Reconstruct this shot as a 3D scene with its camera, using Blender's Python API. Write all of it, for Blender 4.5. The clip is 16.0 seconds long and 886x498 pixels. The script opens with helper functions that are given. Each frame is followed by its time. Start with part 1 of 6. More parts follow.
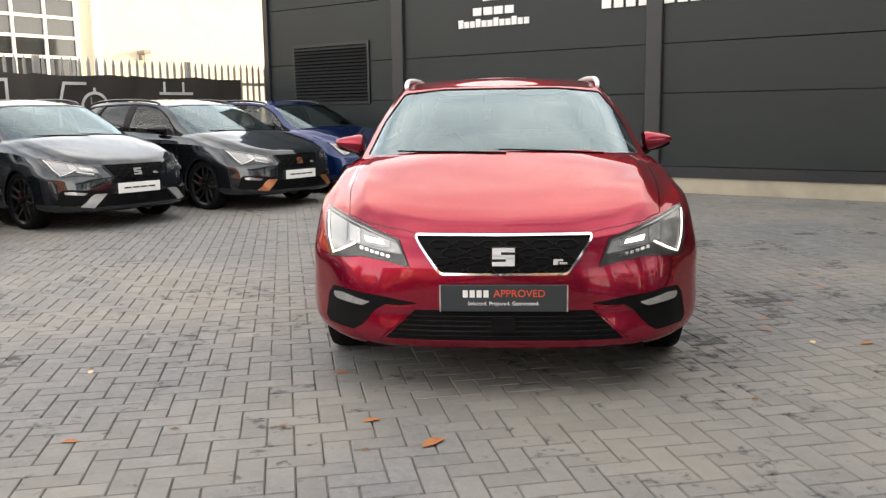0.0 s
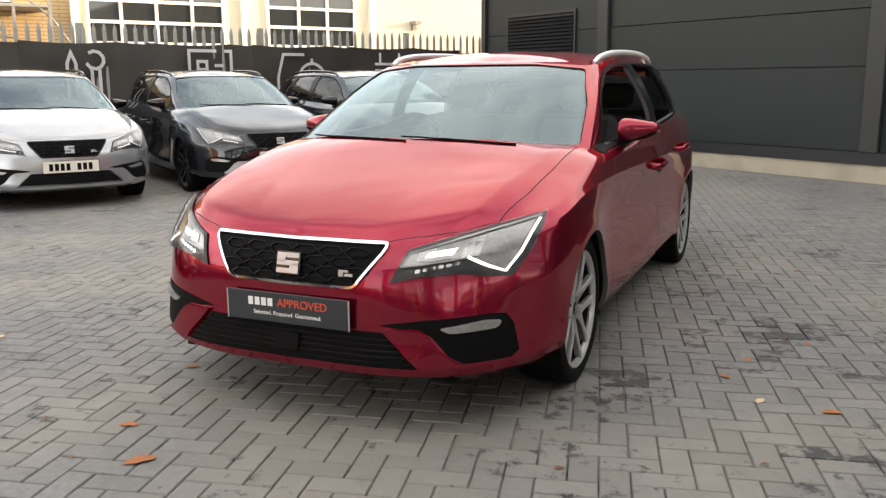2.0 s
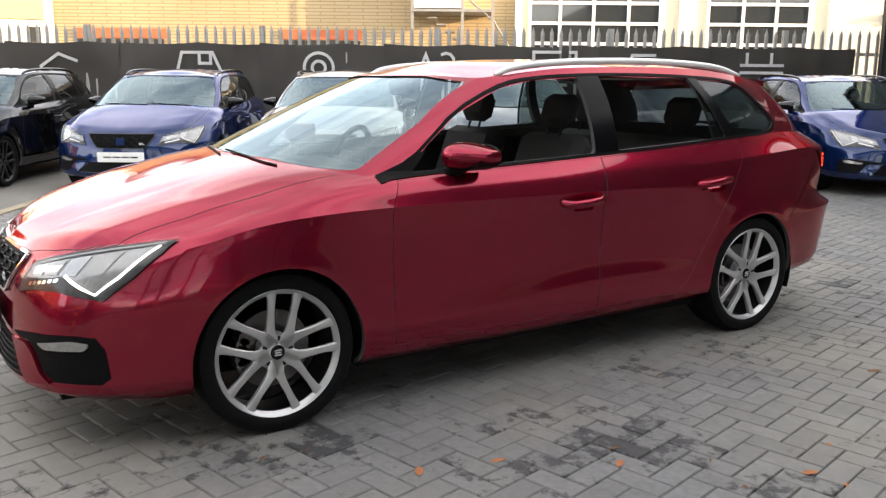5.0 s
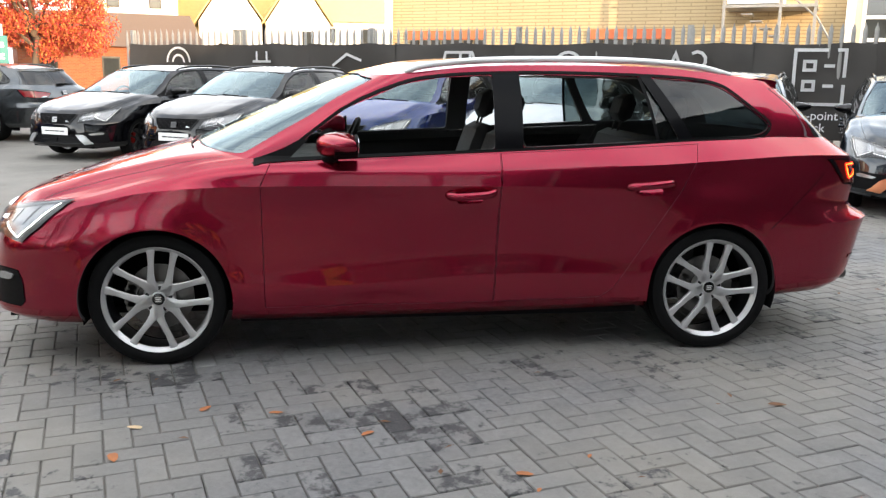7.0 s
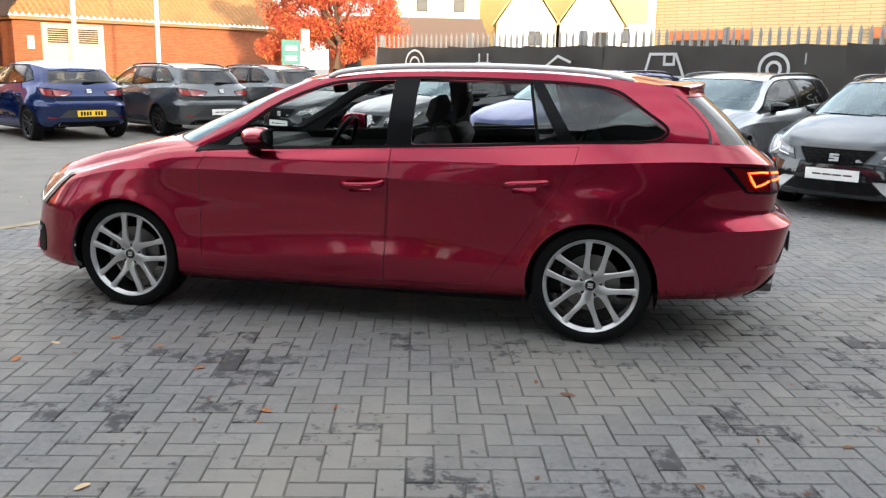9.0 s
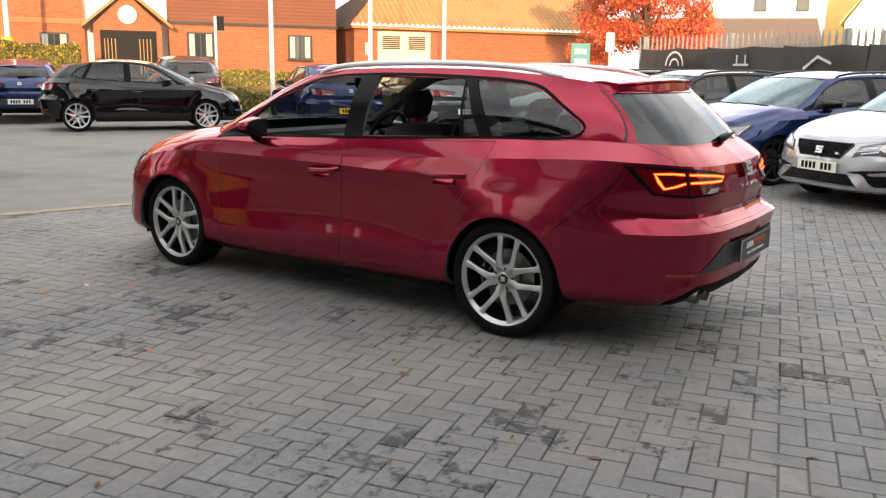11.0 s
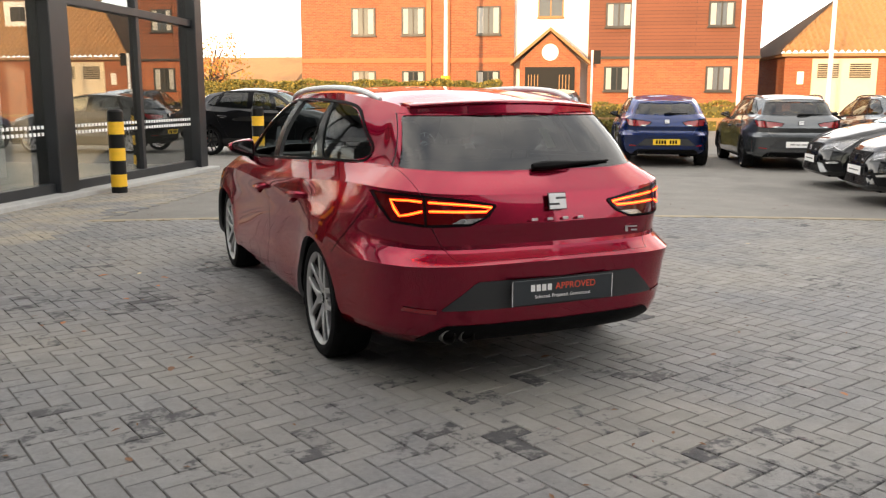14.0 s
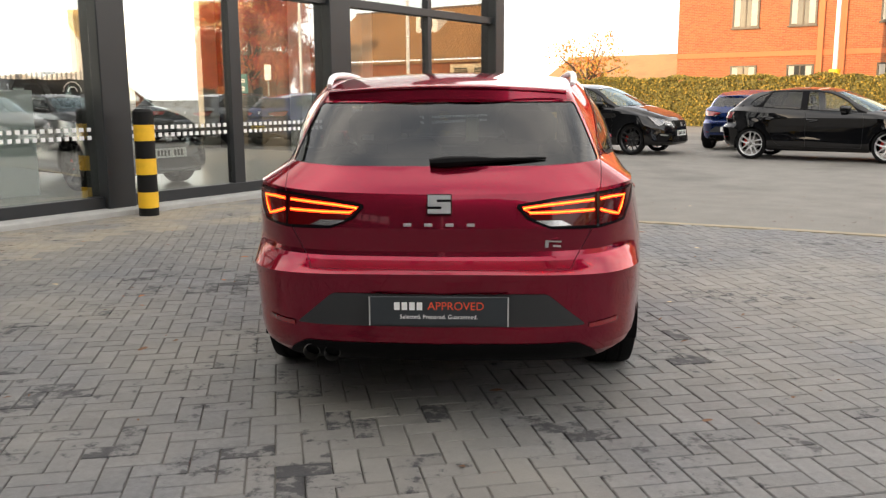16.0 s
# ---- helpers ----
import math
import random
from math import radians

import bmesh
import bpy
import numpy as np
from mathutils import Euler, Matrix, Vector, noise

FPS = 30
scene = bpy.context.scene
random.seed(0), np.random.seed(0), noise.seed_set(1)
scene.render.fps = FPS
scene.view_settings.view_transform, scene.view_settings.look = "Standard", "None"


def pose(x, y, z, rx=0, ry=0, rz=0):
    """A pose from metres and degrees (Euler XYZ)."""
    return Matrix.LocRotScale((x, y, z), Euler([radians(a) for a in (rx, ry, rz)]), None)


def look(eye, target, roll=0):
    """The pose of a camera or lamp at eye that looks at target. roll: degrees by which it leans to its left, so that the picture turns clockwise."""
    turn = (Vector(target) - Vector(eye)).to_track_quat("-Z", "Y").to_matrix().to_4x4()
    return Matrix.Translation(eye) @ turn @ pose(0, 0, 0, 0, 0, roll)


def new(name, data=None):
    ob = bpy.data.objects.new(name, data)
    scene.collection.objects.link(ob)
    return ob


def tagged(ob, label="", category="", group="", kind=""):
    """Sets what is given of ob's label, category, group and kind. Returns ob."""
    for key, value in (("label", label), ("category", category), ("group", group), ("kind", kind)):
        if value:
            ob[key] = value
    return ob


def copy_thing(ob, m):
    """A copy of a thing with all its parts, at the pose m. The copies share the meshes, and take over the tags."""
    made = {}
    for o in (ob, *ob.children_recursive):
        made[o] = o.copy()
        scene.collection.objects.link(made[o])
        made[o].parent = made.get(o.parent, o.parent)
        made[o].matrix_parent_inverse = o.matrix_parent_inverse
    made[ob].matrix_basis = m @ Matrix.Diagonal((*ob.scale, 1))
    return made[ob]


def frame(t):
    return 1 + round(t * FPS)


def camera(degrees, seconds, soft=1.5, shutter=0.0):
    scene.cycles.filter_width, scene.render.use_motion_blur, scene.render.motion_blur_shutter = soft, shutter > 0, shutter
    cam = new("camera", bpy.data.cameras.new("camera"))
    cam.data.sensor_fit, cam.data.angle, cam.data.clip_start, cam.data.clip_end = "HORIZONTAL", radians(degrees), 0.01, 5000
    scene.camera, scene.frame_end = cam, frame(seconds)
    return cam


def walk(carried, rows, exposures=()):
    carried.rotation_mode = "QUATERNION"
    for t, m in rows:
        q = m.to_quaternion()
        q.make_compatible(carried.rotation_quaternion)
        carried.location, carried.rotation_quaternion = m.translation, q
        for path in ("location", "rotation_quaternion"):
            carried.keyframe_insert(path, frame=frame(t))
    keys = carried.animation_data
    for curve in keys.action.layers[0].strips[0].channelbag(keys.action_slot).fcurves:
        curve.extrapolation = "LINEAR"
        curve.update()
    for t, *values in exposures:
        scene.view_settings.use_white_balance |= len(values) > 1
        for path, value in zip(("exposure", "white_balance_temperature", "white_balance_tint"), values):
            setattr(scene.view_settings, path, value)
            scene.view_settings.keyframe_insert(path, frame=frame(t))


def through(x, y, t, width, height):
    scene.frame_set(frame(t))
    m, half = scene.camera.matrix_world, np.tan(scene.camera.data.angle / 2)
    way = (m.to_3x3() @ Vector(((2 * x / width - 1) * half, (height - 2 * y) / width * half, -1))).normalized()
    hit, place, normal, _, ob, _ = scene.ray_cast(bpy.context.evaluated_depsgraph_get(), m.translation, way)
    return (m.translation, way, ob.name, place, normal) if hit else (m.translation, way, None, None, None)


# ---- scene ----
cam = camera(54.7, 16.0, 1.3)
PATH = [
    (0, (-0.017, -4.325, 1.197), (-0.148, -2.355, 0.879), -0.8),
    (0.5, (0.455, -4.112, 1.2), (0.138, -2.168, 0.853), -0.8),
    (1, (0.893, -3.928, 1.221), (0.427, -2.019, 0.851), -0.6),
    (1.5, (1.322, -3.676, 1.212), (0.689, -1.817, 0.832), -0.4),
    (2, (1.763, -3.382, 1.239), (0.954, -1.594, 0.857), -0.3),
    (2.5, (2.135, -3.055, 1.237), (1.146, -1.359, 0.855), -0.2),
    (3, (2.463, -2.724, 1.254), (1.288, -1.151, 0.871), 0.1),
    (3.5, (2.796, -2.385, 1.27), (1.456, -0.951, 0.887), 0.2),
    (4, (3.109, -1.983, 1.276), (1.65, -0.67, 0.892), 0.3),
    (4.5, (3.437, -1.552, 1.308), (1.88, -0.357, 0.921), 0.4),
    (7, (4.745, 0.745, 1.329), (2.805, 1.022, 0.929), 0.8),
    (7.5, (4.9, 1.233, 1.346), (2.945, 1.354, 0.943), 0.9),
    (8, (5.014, 1.733, 1.358), (3.056, 1.698, 0.953), 0.9),
    (8.5, (5.107, 2.245, 1.376), (3.159, 2.044, 0.968), 0.9),
    (9, (5.191, 2.815, 1.389), (3.279, 2.395, 0.978), 1.0),
    (11.5, (4.225, 5.307, 1.381), (2.725, 4.049, 0.971), 0.7),
    (12, (3.836, 5.706, 1.394), (2.444, 4.327, 0.994), 0.5),
    (12.5, (3.458, 6.1, 1.395), (2.18, 4.608, 1.017), 0.5),
    (13, (3.035, 6.419, 1.391), (1.864, 4.838, 1.031), 0.4),
    (13.5, (2.581, 6.751, 1.371), (1.572, 5.06, 1.022), 0.2),
    (14, (2.016, 6.946, 1.356), (1.231, 5.14, 1.007), 0.1),
    (14.5, (1.426, 7.058, 1.33), (0.842, 5.177, 0.982), -0.2),
    (15, (0.9, 7.073, 1.324), (0.5, 5.145, 0.974), -0.1),
    (15.5, (0.306, 7.002, 1.305), (0.129, 5.041, 0.954), -0.2),
    (16, (-0.209, 6.808, 1.293), (-0.089, 4.843, 0.943), -0.3),
]
walk(cam, [(t, look(eye, target, roll)) for t, eye, target, roll in PATH], [(0, 2.08, 6800, 10), (2, 1.97, 6800, 10), (4.5, 2.09, 6500, 10), (7, 2.27, 6200, 8), (9, 2.13, 6100, 8), (11.5, 1.94, 6650, 10), (16, 1.89, 6800, 10)])

# ---- light: low evening sun behind the dark building, cloudy bright sky ----
SITE_TURN = -32.0
SUN_UP, SUN_SIDE = 10.0, 22.0
world = bpy.data.worlds.new("sky")
scene.world = world
world.use_nodes = True
wn, wl = world.node_tree.nodes, world.node_tree.links
wn.clear()
sky = wn.new("ShaderNodeTexSky")
sky.sky_type, sky.sun_disc = "NISHITA", False
sun_from = Matrix.Rotation(radians(SITE_TURN - SUN_SIDE), 3, "Z") @ Vector((0, 1, 0))
sky.sun_elevation, sky.sun_rotation = radians(SUN_UP), math.atan2(sun_from.x, sun_from.y)
sky.dust_density, sky.air_density = 2.0, 1.0
tc = wn.new("ShaderNodeTexCoord")
mp = wn.new("ShaderNodeMapping")
mp.inputs["Scale"].default_value = (1.0, 1.0, 3.0)
cl = wn.new("ShaderNodeTexNoise")
cl.inputs["Scale"].default_value, cl.inputs["Detail"].default_value, cl.inputs["Roughness"].default_value = 2.2, 5, 0.48
ramp = wn.new("ShaderNodeValToRGB")
ramp.color_ramp.elements[0].position, ramp.color_ramp.elements[1].position = 0.34, 0.70
clcol = wn.new("ShaderNodeMixRGB")
clcol.inputs[1].default_value, clcol.inputs[2].default_value = (5.2, 5.4, 5.8, 1), (14.0, 13.3, 12.4, 1)
mix = wn.new("ShaderNodeMixRGB")
mix.inputs[0].default_value = 0.72
bg, out = wn.new("ShaderNodeBackground"), wn.new("ShaderNodeOutputWorld")
wl.new(tc.outputs["Generated"], mp.inputs["Vector"])
wl.new(mp.outputs[0], cl.inputs["Vector"])
wl.new(cl.outputs[0], ramp.inputs[0])
wl.new(ramp.outputs[0], clcol.inputs[0])
wl.new(sky.outputs[0], mix.inputs[1])
wl.new(clcol.outputs[0], mix.inputs[2])
wl.new(mix.outputs[0], bg.inputs[0])
# brightest low over the horizon, greyer overhead
up, low, pw, gain = wn.new("ShaderNodeSeparateXYZ"), wn.new("ShaderNodeMapRange"), wn.new("ShaderNodeMath"), wn.new("ShaderNodeMapRange")
wl.new(tc.outputs["Generated"], up.inputs[0])
wl.new(up.outputs[2], low.inputs["Value"])
low.inputs["To Min"].default_value, low.inputs["To Max"].default_value = 1.0, 0.0
pw.operation, pw.inputs[1].default_value = "POWER", 3.0
wl.new(low.outputs[0], pw.inputs[0])
wl.new(pw.outputs[0], gain.inputs["Value"])
gain.inputs["To Min"].default_value, gain.inputs["To Max"].default_value = 0.072, 0.140
wl.new(gain.outputs[0], bg.inputs[1])
wl.new(bg.outputs[0], out.inputs[0])
sun = new("sun", bpy.data.lights.new("sun", "SUN"))
sun.data.energy, sun.data.angle, sun.data.color = 2.1, radians(0.6), (1.0, 0.67, 0.37)
far_sun = sun_from * math.cos(radians(SUN_UP)) + Vector((0, 0, math.sin(radians(SUN_UP))))
sun.matrix_world = look(far_sun * 60, (0, 0, 0))

# ---- materials ----
def mat(name, col, rough=0.6, metal=0.0, vary=0.15, scale=8.0, bump=0.0, bump_scale=60.0, coat=0.0, stain=0.0, stain_scale=1.2, island=0.0, spec=0.5, emit=None):
    """A surface with colour variation at two scales, optional bump, stains, clear coat and piece-to-piece change."""
    m = bpy.data.materials.new(name)
    m.use_nodes = True
    n, l = m.node_tree.nodes, m.node_tree.links
    b = n["Principled BSDF"]
    b.inputs["Metallic"].default_value = metal
    b.inputs["Coat Weight"].default_value, b.inputs["Coat Roughness"].default_value = coat, 0.03
    b.inputs["Specular IOR Level"].default_value = spec
    co = n.new("ShaderNodeTexCoord")
    fine, wide = n.new("ShaderNodeTexNoise"), n.new("ShaderNodeTexNoise")
    fine.inputs["Scale"].default_value, fine.inputs["Detail"].default_value = scale, 5
    wide.inputs["Scale"].default_value, wide.inputs["Detail"].default_value = stain_scale, 4
    l.new(co.outputs["Object"], fine.inputs["Vector"])
    l.new(co.outputs["Object"], wide.inputs["Vector"])
    base = n.new("ShaderNodeMixRGB")
    lo, hi = [c * (1 - vary) for c in col], [min(1, c * (1 + vary)) for c in col]
    base.inputs[1].default_value, base.inputs[2].default_value = (*lo, 1), (*hi, 1)
    l.new(fine.outputs[0], base.inputs[0])
    last = base.outputs[0]
    if stain:
        r = n.new("ShaderNodeValToRGB")
        r.color_ramp.elements[0].position, r.color_ramp.elements[1].position = 0.52, 0.68
        s = n.new("ShaderNodeMixRGB")
        s.blend_type = "MULTIPLY"
        s.inputs[2].default_value = (1 - stain, 1 - stain, 1 - stain, 1)
        l.new(wide.outputs[0], r.inputs[0])
        l.new(r.outputs[0], s.inputs[0])
        l.new(last, s.inputs[1])
        last = s.outputs[0]
    if island:
        g, o, add = n.new("ShaderNodeNewGeometry"), n.new("ShaderNodeObjectInfo"), n.new("ShaderNodeMath")
        l.new(g.outputs["Random Per Island"], add.inputs[0])
        l.new(o.outputs["Random"], add.inputs[1])
        mr = n.new("ShaderNodeMapRange")
        mr.inputs["From Max"].default_value = 2.0
        mr.inputs["To Min"].default_value, mr.inputs["To Max"].default_value = 1 - island, 1 + island
        l.new(add.outputs[0], mr.inputs["Value"])
        hv = n.new("ShaderNodeHueSaturation")
        l.new(mr.outputs[0], hv.inputs["Value"])
        l.new(last, hv.inputs["Color"])
        last = hv.outputs[0]
    l.new(last, b.inputs["Base Color"])
    rr = n.new("ShaderNodeMapRange")
    rr.inputs["To Min"].default_value, rr.inputs["To Max"].default_value = max(0.02, rough * 0.8), min(1, rough * 1.2)
    l.new(fine.outputs[0], rr.inputs["Value"])
    l.new(rr.outputs[0], b.inputs["Roughness"])
    if bump:
        bn, bp = n.new("ShaderNodeTexNoise"), n.new("ShaderNodeBump")
        bn.inputs["Scale"].default_value, bn.inputs["Detail"].default_value = bump_scale, 4
        bp.inputs["Strength"].default_value, bp.inputs["Distance"].default_value = bump, 0.01
        l.new(co.outputs["Object"], bn.inputs["Vector"])
        l.new(bn.outputs[0], bp.inputs["Height"])
        l.new(bp.outputs[0], b.inputs["Normal"])
    if emit:
        b.inputs["Emission Color"].default_value, b.inputs["Emission Strength"].default_value = (*emit[0], 1), emit[1]
    return m


def glass_mat(name, tint=(0.9, 0.95, 0.93), through=0.9, rough=0.0, ior=1.7, sheen=(.8, .8, .8)):
    """Thin glass: clear or tinted see-through with a mirror-like gloss by Fresnel."""
    m = bpy.data.materials.new(name)
    m.use_nodes = True
    n, l = m.node_tree.nodes, m.node_tree.links
    n.clear()
    o, mx, tr, gl, lw, pw, mr = (n.new("ShaderNode" + k) for k in ("OutputMaterial", "MixShader", "BsdfTransparent", "BsdfGlossy", "LayerWeight", "Math", "MapRange"))
    tr.inputs[0].default_value = (*[t * through for t in tint], 1)
    gl.inputs["Roughness"].default_value = rough
    gl.inputs["Color"].default_value = (*sheen, 1)
    pw.operation = "POWER"
    pw.inputs[1].default_value = 5.0
    mr.inputs["To Min"].default_value, mr.inputs["To Max"].default_value = ((ior - 1) / (ior + 1)) ** 2, 1.0
    l.new(lw.outputs["Facing"], pw.inputs[0])
    l.new(pw.outputs[0], mr.inputs["Value"])
    l.new(mr.outputs[0], mx.inputs[0])
    l.new(tr.outputs[0], mx.inputs[1])
    l.new(gl.outputs[0], mx.inputs[2])
    l.new(mx.outputs[0], o.inputs[0])
    return m


def paint_mat(name, col, flake=0.25, gloss=1.46):
    """Metallic car paint under a clear coat."""
    m = bpy.data.materials.new(name)
    m.use_nodes = True
    n, l = m.node_tree.nodes, m.node_tree.links
    b = n["Principled BSDF"]
    b.inputs["Metallic"].default_value = flake
    b.inputs["Roughness"].default_value = 0.25
    b.inputs["Specular IOR Level"].default_value = 0.0
    top = max(col)
    b.inputs["Specular Tint"].default_value = (*[min(1, .22 + .6 * c / top) for c in col], 1)
    b.inputs["Coat Weight"].default_value, b.inputs["Coat Roughness"].default_value, b.inputs["Coat IOR"].default_value = 1.0, 0.02, gloss
    co, vo, mx = n.new("ShaderNodeTexCoord"), n.new("ShaderNodeTexVoronoi"), n.new("ShaderNodeMixRGB")
    vo.inputs["Scale"].default_value = 900
    mx.inputs[1].default_value, mx.inputs[2].default_value = (*[c * 0.85 for c in col], 1), (*[min(1, c * 1.15) for c in col], 1)
    l.new(co.outputs["Object"], vo.inputs["Vector"])
    l.new(vo.outputs["Color"], mx.inputs[0])
    l.new(mx.outputs[0], b.inputs["Base Color"])
    dust, dr = n.new("ShaderNodeTexNoise"), n.new("ShaderNodeMapRange")
    dust.inputs["Scale"].default_value, dust.inputs["Detail"].default_value = 3.5, 6
    dr.inputs["To Min"].default_value, dr.inputs["To Max"].default_value = 0.012, 0.05
    l.new(co.outputs["Object"], dust.inputs["Vector"])
    l.new(dust.outputs[0], dr.inputs["Value"])
    l.new(dr.outputs[0], b.inputs["Coat Roughness"])
    return m


def lamp_mat(name, col, power):
    m = bpy.data.materials.new(name)
    m.use_nodes = True
    b = m.node_tree.nodes["Principled BSDF"]
    b.inputs["Base Color"].default_value = (*col, 1)
    b.inputs["Emission Color"].default_value, b.inputs["Emission Strength"].default_value = (*col, 1), power
    return m


RED = paint_mat("red_paint", (0.262, 0.008, 0.031), 0.84, 1.42)
BLUE = paint_mat("blue_paint", (0.006, 0.020, 0.090), 0.6, 1.55)
SILVER = paint_mat("silver_paint", (0.40, 0.41, 0.43), 0.7)
GREY = paint_mat("grey_paint", (0.017, 0.021, 0.026), 0.7, 1.66)
MIDGREY = paint_mat("mid_grey_paint", (0.11, 0.118, 0.125), 0.8)
BLACK = paint_mat("black_paint", (0.003, 0.003, 0.004), 0.2, 1.55)
TRIM = mat("black_plastic", (0.0045, 0.0045, 0.005), 0.6, vary=0.2, bump=0.15, bump_scale=300, spec=0.08)
GRILLE = mat("grille_black", (0.005, 0.005, 0.006), 0.32, vary=0.1, spec=0.15)
GLOSS = mat("gloss_black", (0.004, 0.004, 0.0045), 0.10, vary=0.1)
DARKGREY = mat("dark_grey_plastic", (0.035, 0.037, 0.04), 0.55, vary=0.1, bump=0.1, bump_scale=300)
RUBBER = mat("tyre_rubber", (0.0055, 0.0055, 0.006), 0.85, spec=0.15, vary=0.25, bump=0.2, bump_scale=90)
ALLOY = mat("alloy", (0.52, 0.52, 0.53), 0.30, 0.55, vary=0.06)
DARKALLOY = mat("dark_alloy", (0.02, 0.02, 0.022), 0.3, 0.4, vary=0.1)
CHROME = mat("chrome", (0.85, 0.85, 0.86), 0.08, 1.0, vary=0.03)
STEEL = mat("brake_steel", (0.16, 0.155, 0.15), 0.4, 0.9, vary=0.2, scale=30)
COPPER = mat("copper", (0.60, 0.24, 0.12), 0.3, 0.8, vary=0.06)
FABRIC = mat("seat_fabric", (0.020, 0.020, 0.022), 0.9, vary=0.3, scale=120, bump=0.3, bump_scale=400)
LINING = mat("cabin_lining", (0.075, 0.076, 0.078), 0.8, vary=0.15, scale=40)
HEADLINER = mat("headliner", (0.30, 0.29, 0.27), 0.9, vary=0.1)
WHITEPLATE = mat("white_plate", (0.85, 0.85, 0.83), 0.35, vary=0.04)
YELLOWPLATE = mat("yellow_plate", (0.80, 0.52, 0.03), 0.35, vary=0.04)
CHARCOAL = mat("charcoal_plate", (0.03, 0.036, 0.042), 0.4, vary=0.1)
WHITE = mat("white_ink", (0.85, 0.85, 0.85), 0.5, vary=0.03)
REDINK = mat("red_ink", (0.75, 0.09, 0.04), 0.5, vary=0.03)
CLEAR = glass_mat("clear_glass", (0.92, 0.96, 0.94), 0.88)
SCREEN = glass_mat("screen_glass", (0.80, 0.86, 0.84), 0.85, 0.0, 2.6, (.60, .74, .80))
SIDETINT = glass_mat("side_privacy_glass", (0.26, 0.32, 0.31), 0.7, 0.0, 1.65)
TINT = glass_mat("privacy_glass", (0.25, 0.28, 0.28), 0.5, 0.0, 1.85)
PILLAR = mat("pillar_black", (.004, .004, .005), .22, spec=.09, vary=.05)
LENS = glass_mat("lamp_lens", (0.97, 0.97, 0.97), 0.95, 0.0, 1.5)
REDLENS = mat("red_lens", (0.24, 0.004, 0.008), 0.08, coat=1.0, vary=0.05)
LED = lamp_mat("white_led", (1.0, 0.97, 0.88), .8)
LITLENS = mat("lit_red_lens", (0.026, 0.0006, 0.002), 0.10, coat=.30, spec=.2, vary=0.05, emit=((0.9, 0.012, 0.012), 0.010))
REDLED = lamp_mat("red_led", (1.0, 0.03, 0.006), 1.3)
AMBERLED = lamp_mat("amber_led_core", (1.0, 0.16, 0.015), 2.0)
LAMPINNER = mat("lamp_inner", (.022, .022, .024), .3, .3, vary=.35, scale=25)
LAMPFILL = mat("lamp_fill", (.36, .36, .365), .22, .6, vary=.4, scale=60)
REFLECTOR = mat("lamp_reflector", (0.45, 0.45, 0.46), 0.2, 0.8, vary=0.1, scale=40)

# ---- mesh tools ----
SITE = pose(0, 0, 0, 0, 0, SITE_TURN)


def site(u, v, z=0.0, turn=0.0):
    """A pose on the site's grid: u along the dark wall, v along the fence."""
    return SITE @ pose(u, v, z, 0, 0, turn)


def part(name, bm, material, parent=None, label="", smooth=False):
    me = bpy.data.meshes.new(name)
    bm.normal_update()
    bm.to_mesh(me)
    bm.free()
    for m in material if isinstance(material, (list, tuple)) else [material]:
        me.materials.append(m)
    if smooth:
        me.shade_smooth()
        me.set_sharp_from_angle(angle=radians(38))
    ob = new(name, me)
    if parent:
        ob.parent = parent
    if label:
        tagged(ob, label)
    return ob


def thing(name, label, category, m=None, group="", kind=""):
    ob = new(name)
    ob.empty_display_size = 0.2
    ob.matrix_world = m or Matrix()
    return tagged(ob, label, category, group, kind)


def box(bm, x0, x1, y0, y1, z0, z1, bevel=0.0):
    m = Matrix.Translation(((x0 + x1) / 2, (y0 + y1) / 2, (z0 + z1) / 2)) @ Matrix.Diagonal((abs(x1 - x0), abs(y1 - y0), abs(z1 - z0), 1))
    g = bmesh.ops.create_cube(bm, size=1, matrix=m)
    if bevel:
        bmesh.ops.bevel(bm, geom=list({e for v in g["verts"] for e in v.link_edges}), offset=bevel, segments=1, affect="EDGES")
    return bm


def boxes(*rows, bevel=0.0):
    bm = bmesh.new()
    for r in rows:
        box(bm, *r, bevel=bevel)
    return bm


def cyl(bm, r0, r1, depth, m, seg=24, caps=True):
    return bmesh.ops.create_cone(bm, cap_ends=caps, segments=seg, radius1=r0, radius2=r1, depth=depth, matrix=m)


def prism(pts, axis, lo, hi):
    """A closed prism over a 2D polygon. axis x: points are (y, z); axis y: (x, z); axis z: (x, y)."""
    bm = bmesh.new()
    put = {"x": lambda a, b, c: (c, a, b), "y": lambda a, b, c: (a, c, b), "z": lambda a, b, c: (a, b, c)}[axis]
    rings = [[bm.verts.new(put(a, b, c)) for a, b in pts] for c in (lo, hi)]
    n = len(pts)
    for i in range(n):
        bm.faces.new((rings[0][i], rings[0][(i + 1) % n], rings[1][(i + 1) % n], rings[1][i]))
    bm.faces.new(rings[0][::-1])
    bm.faces.new(rings[1])
    bmesh.ops.recalc_face_normals(bm, faces=bm.faces)
    return bm


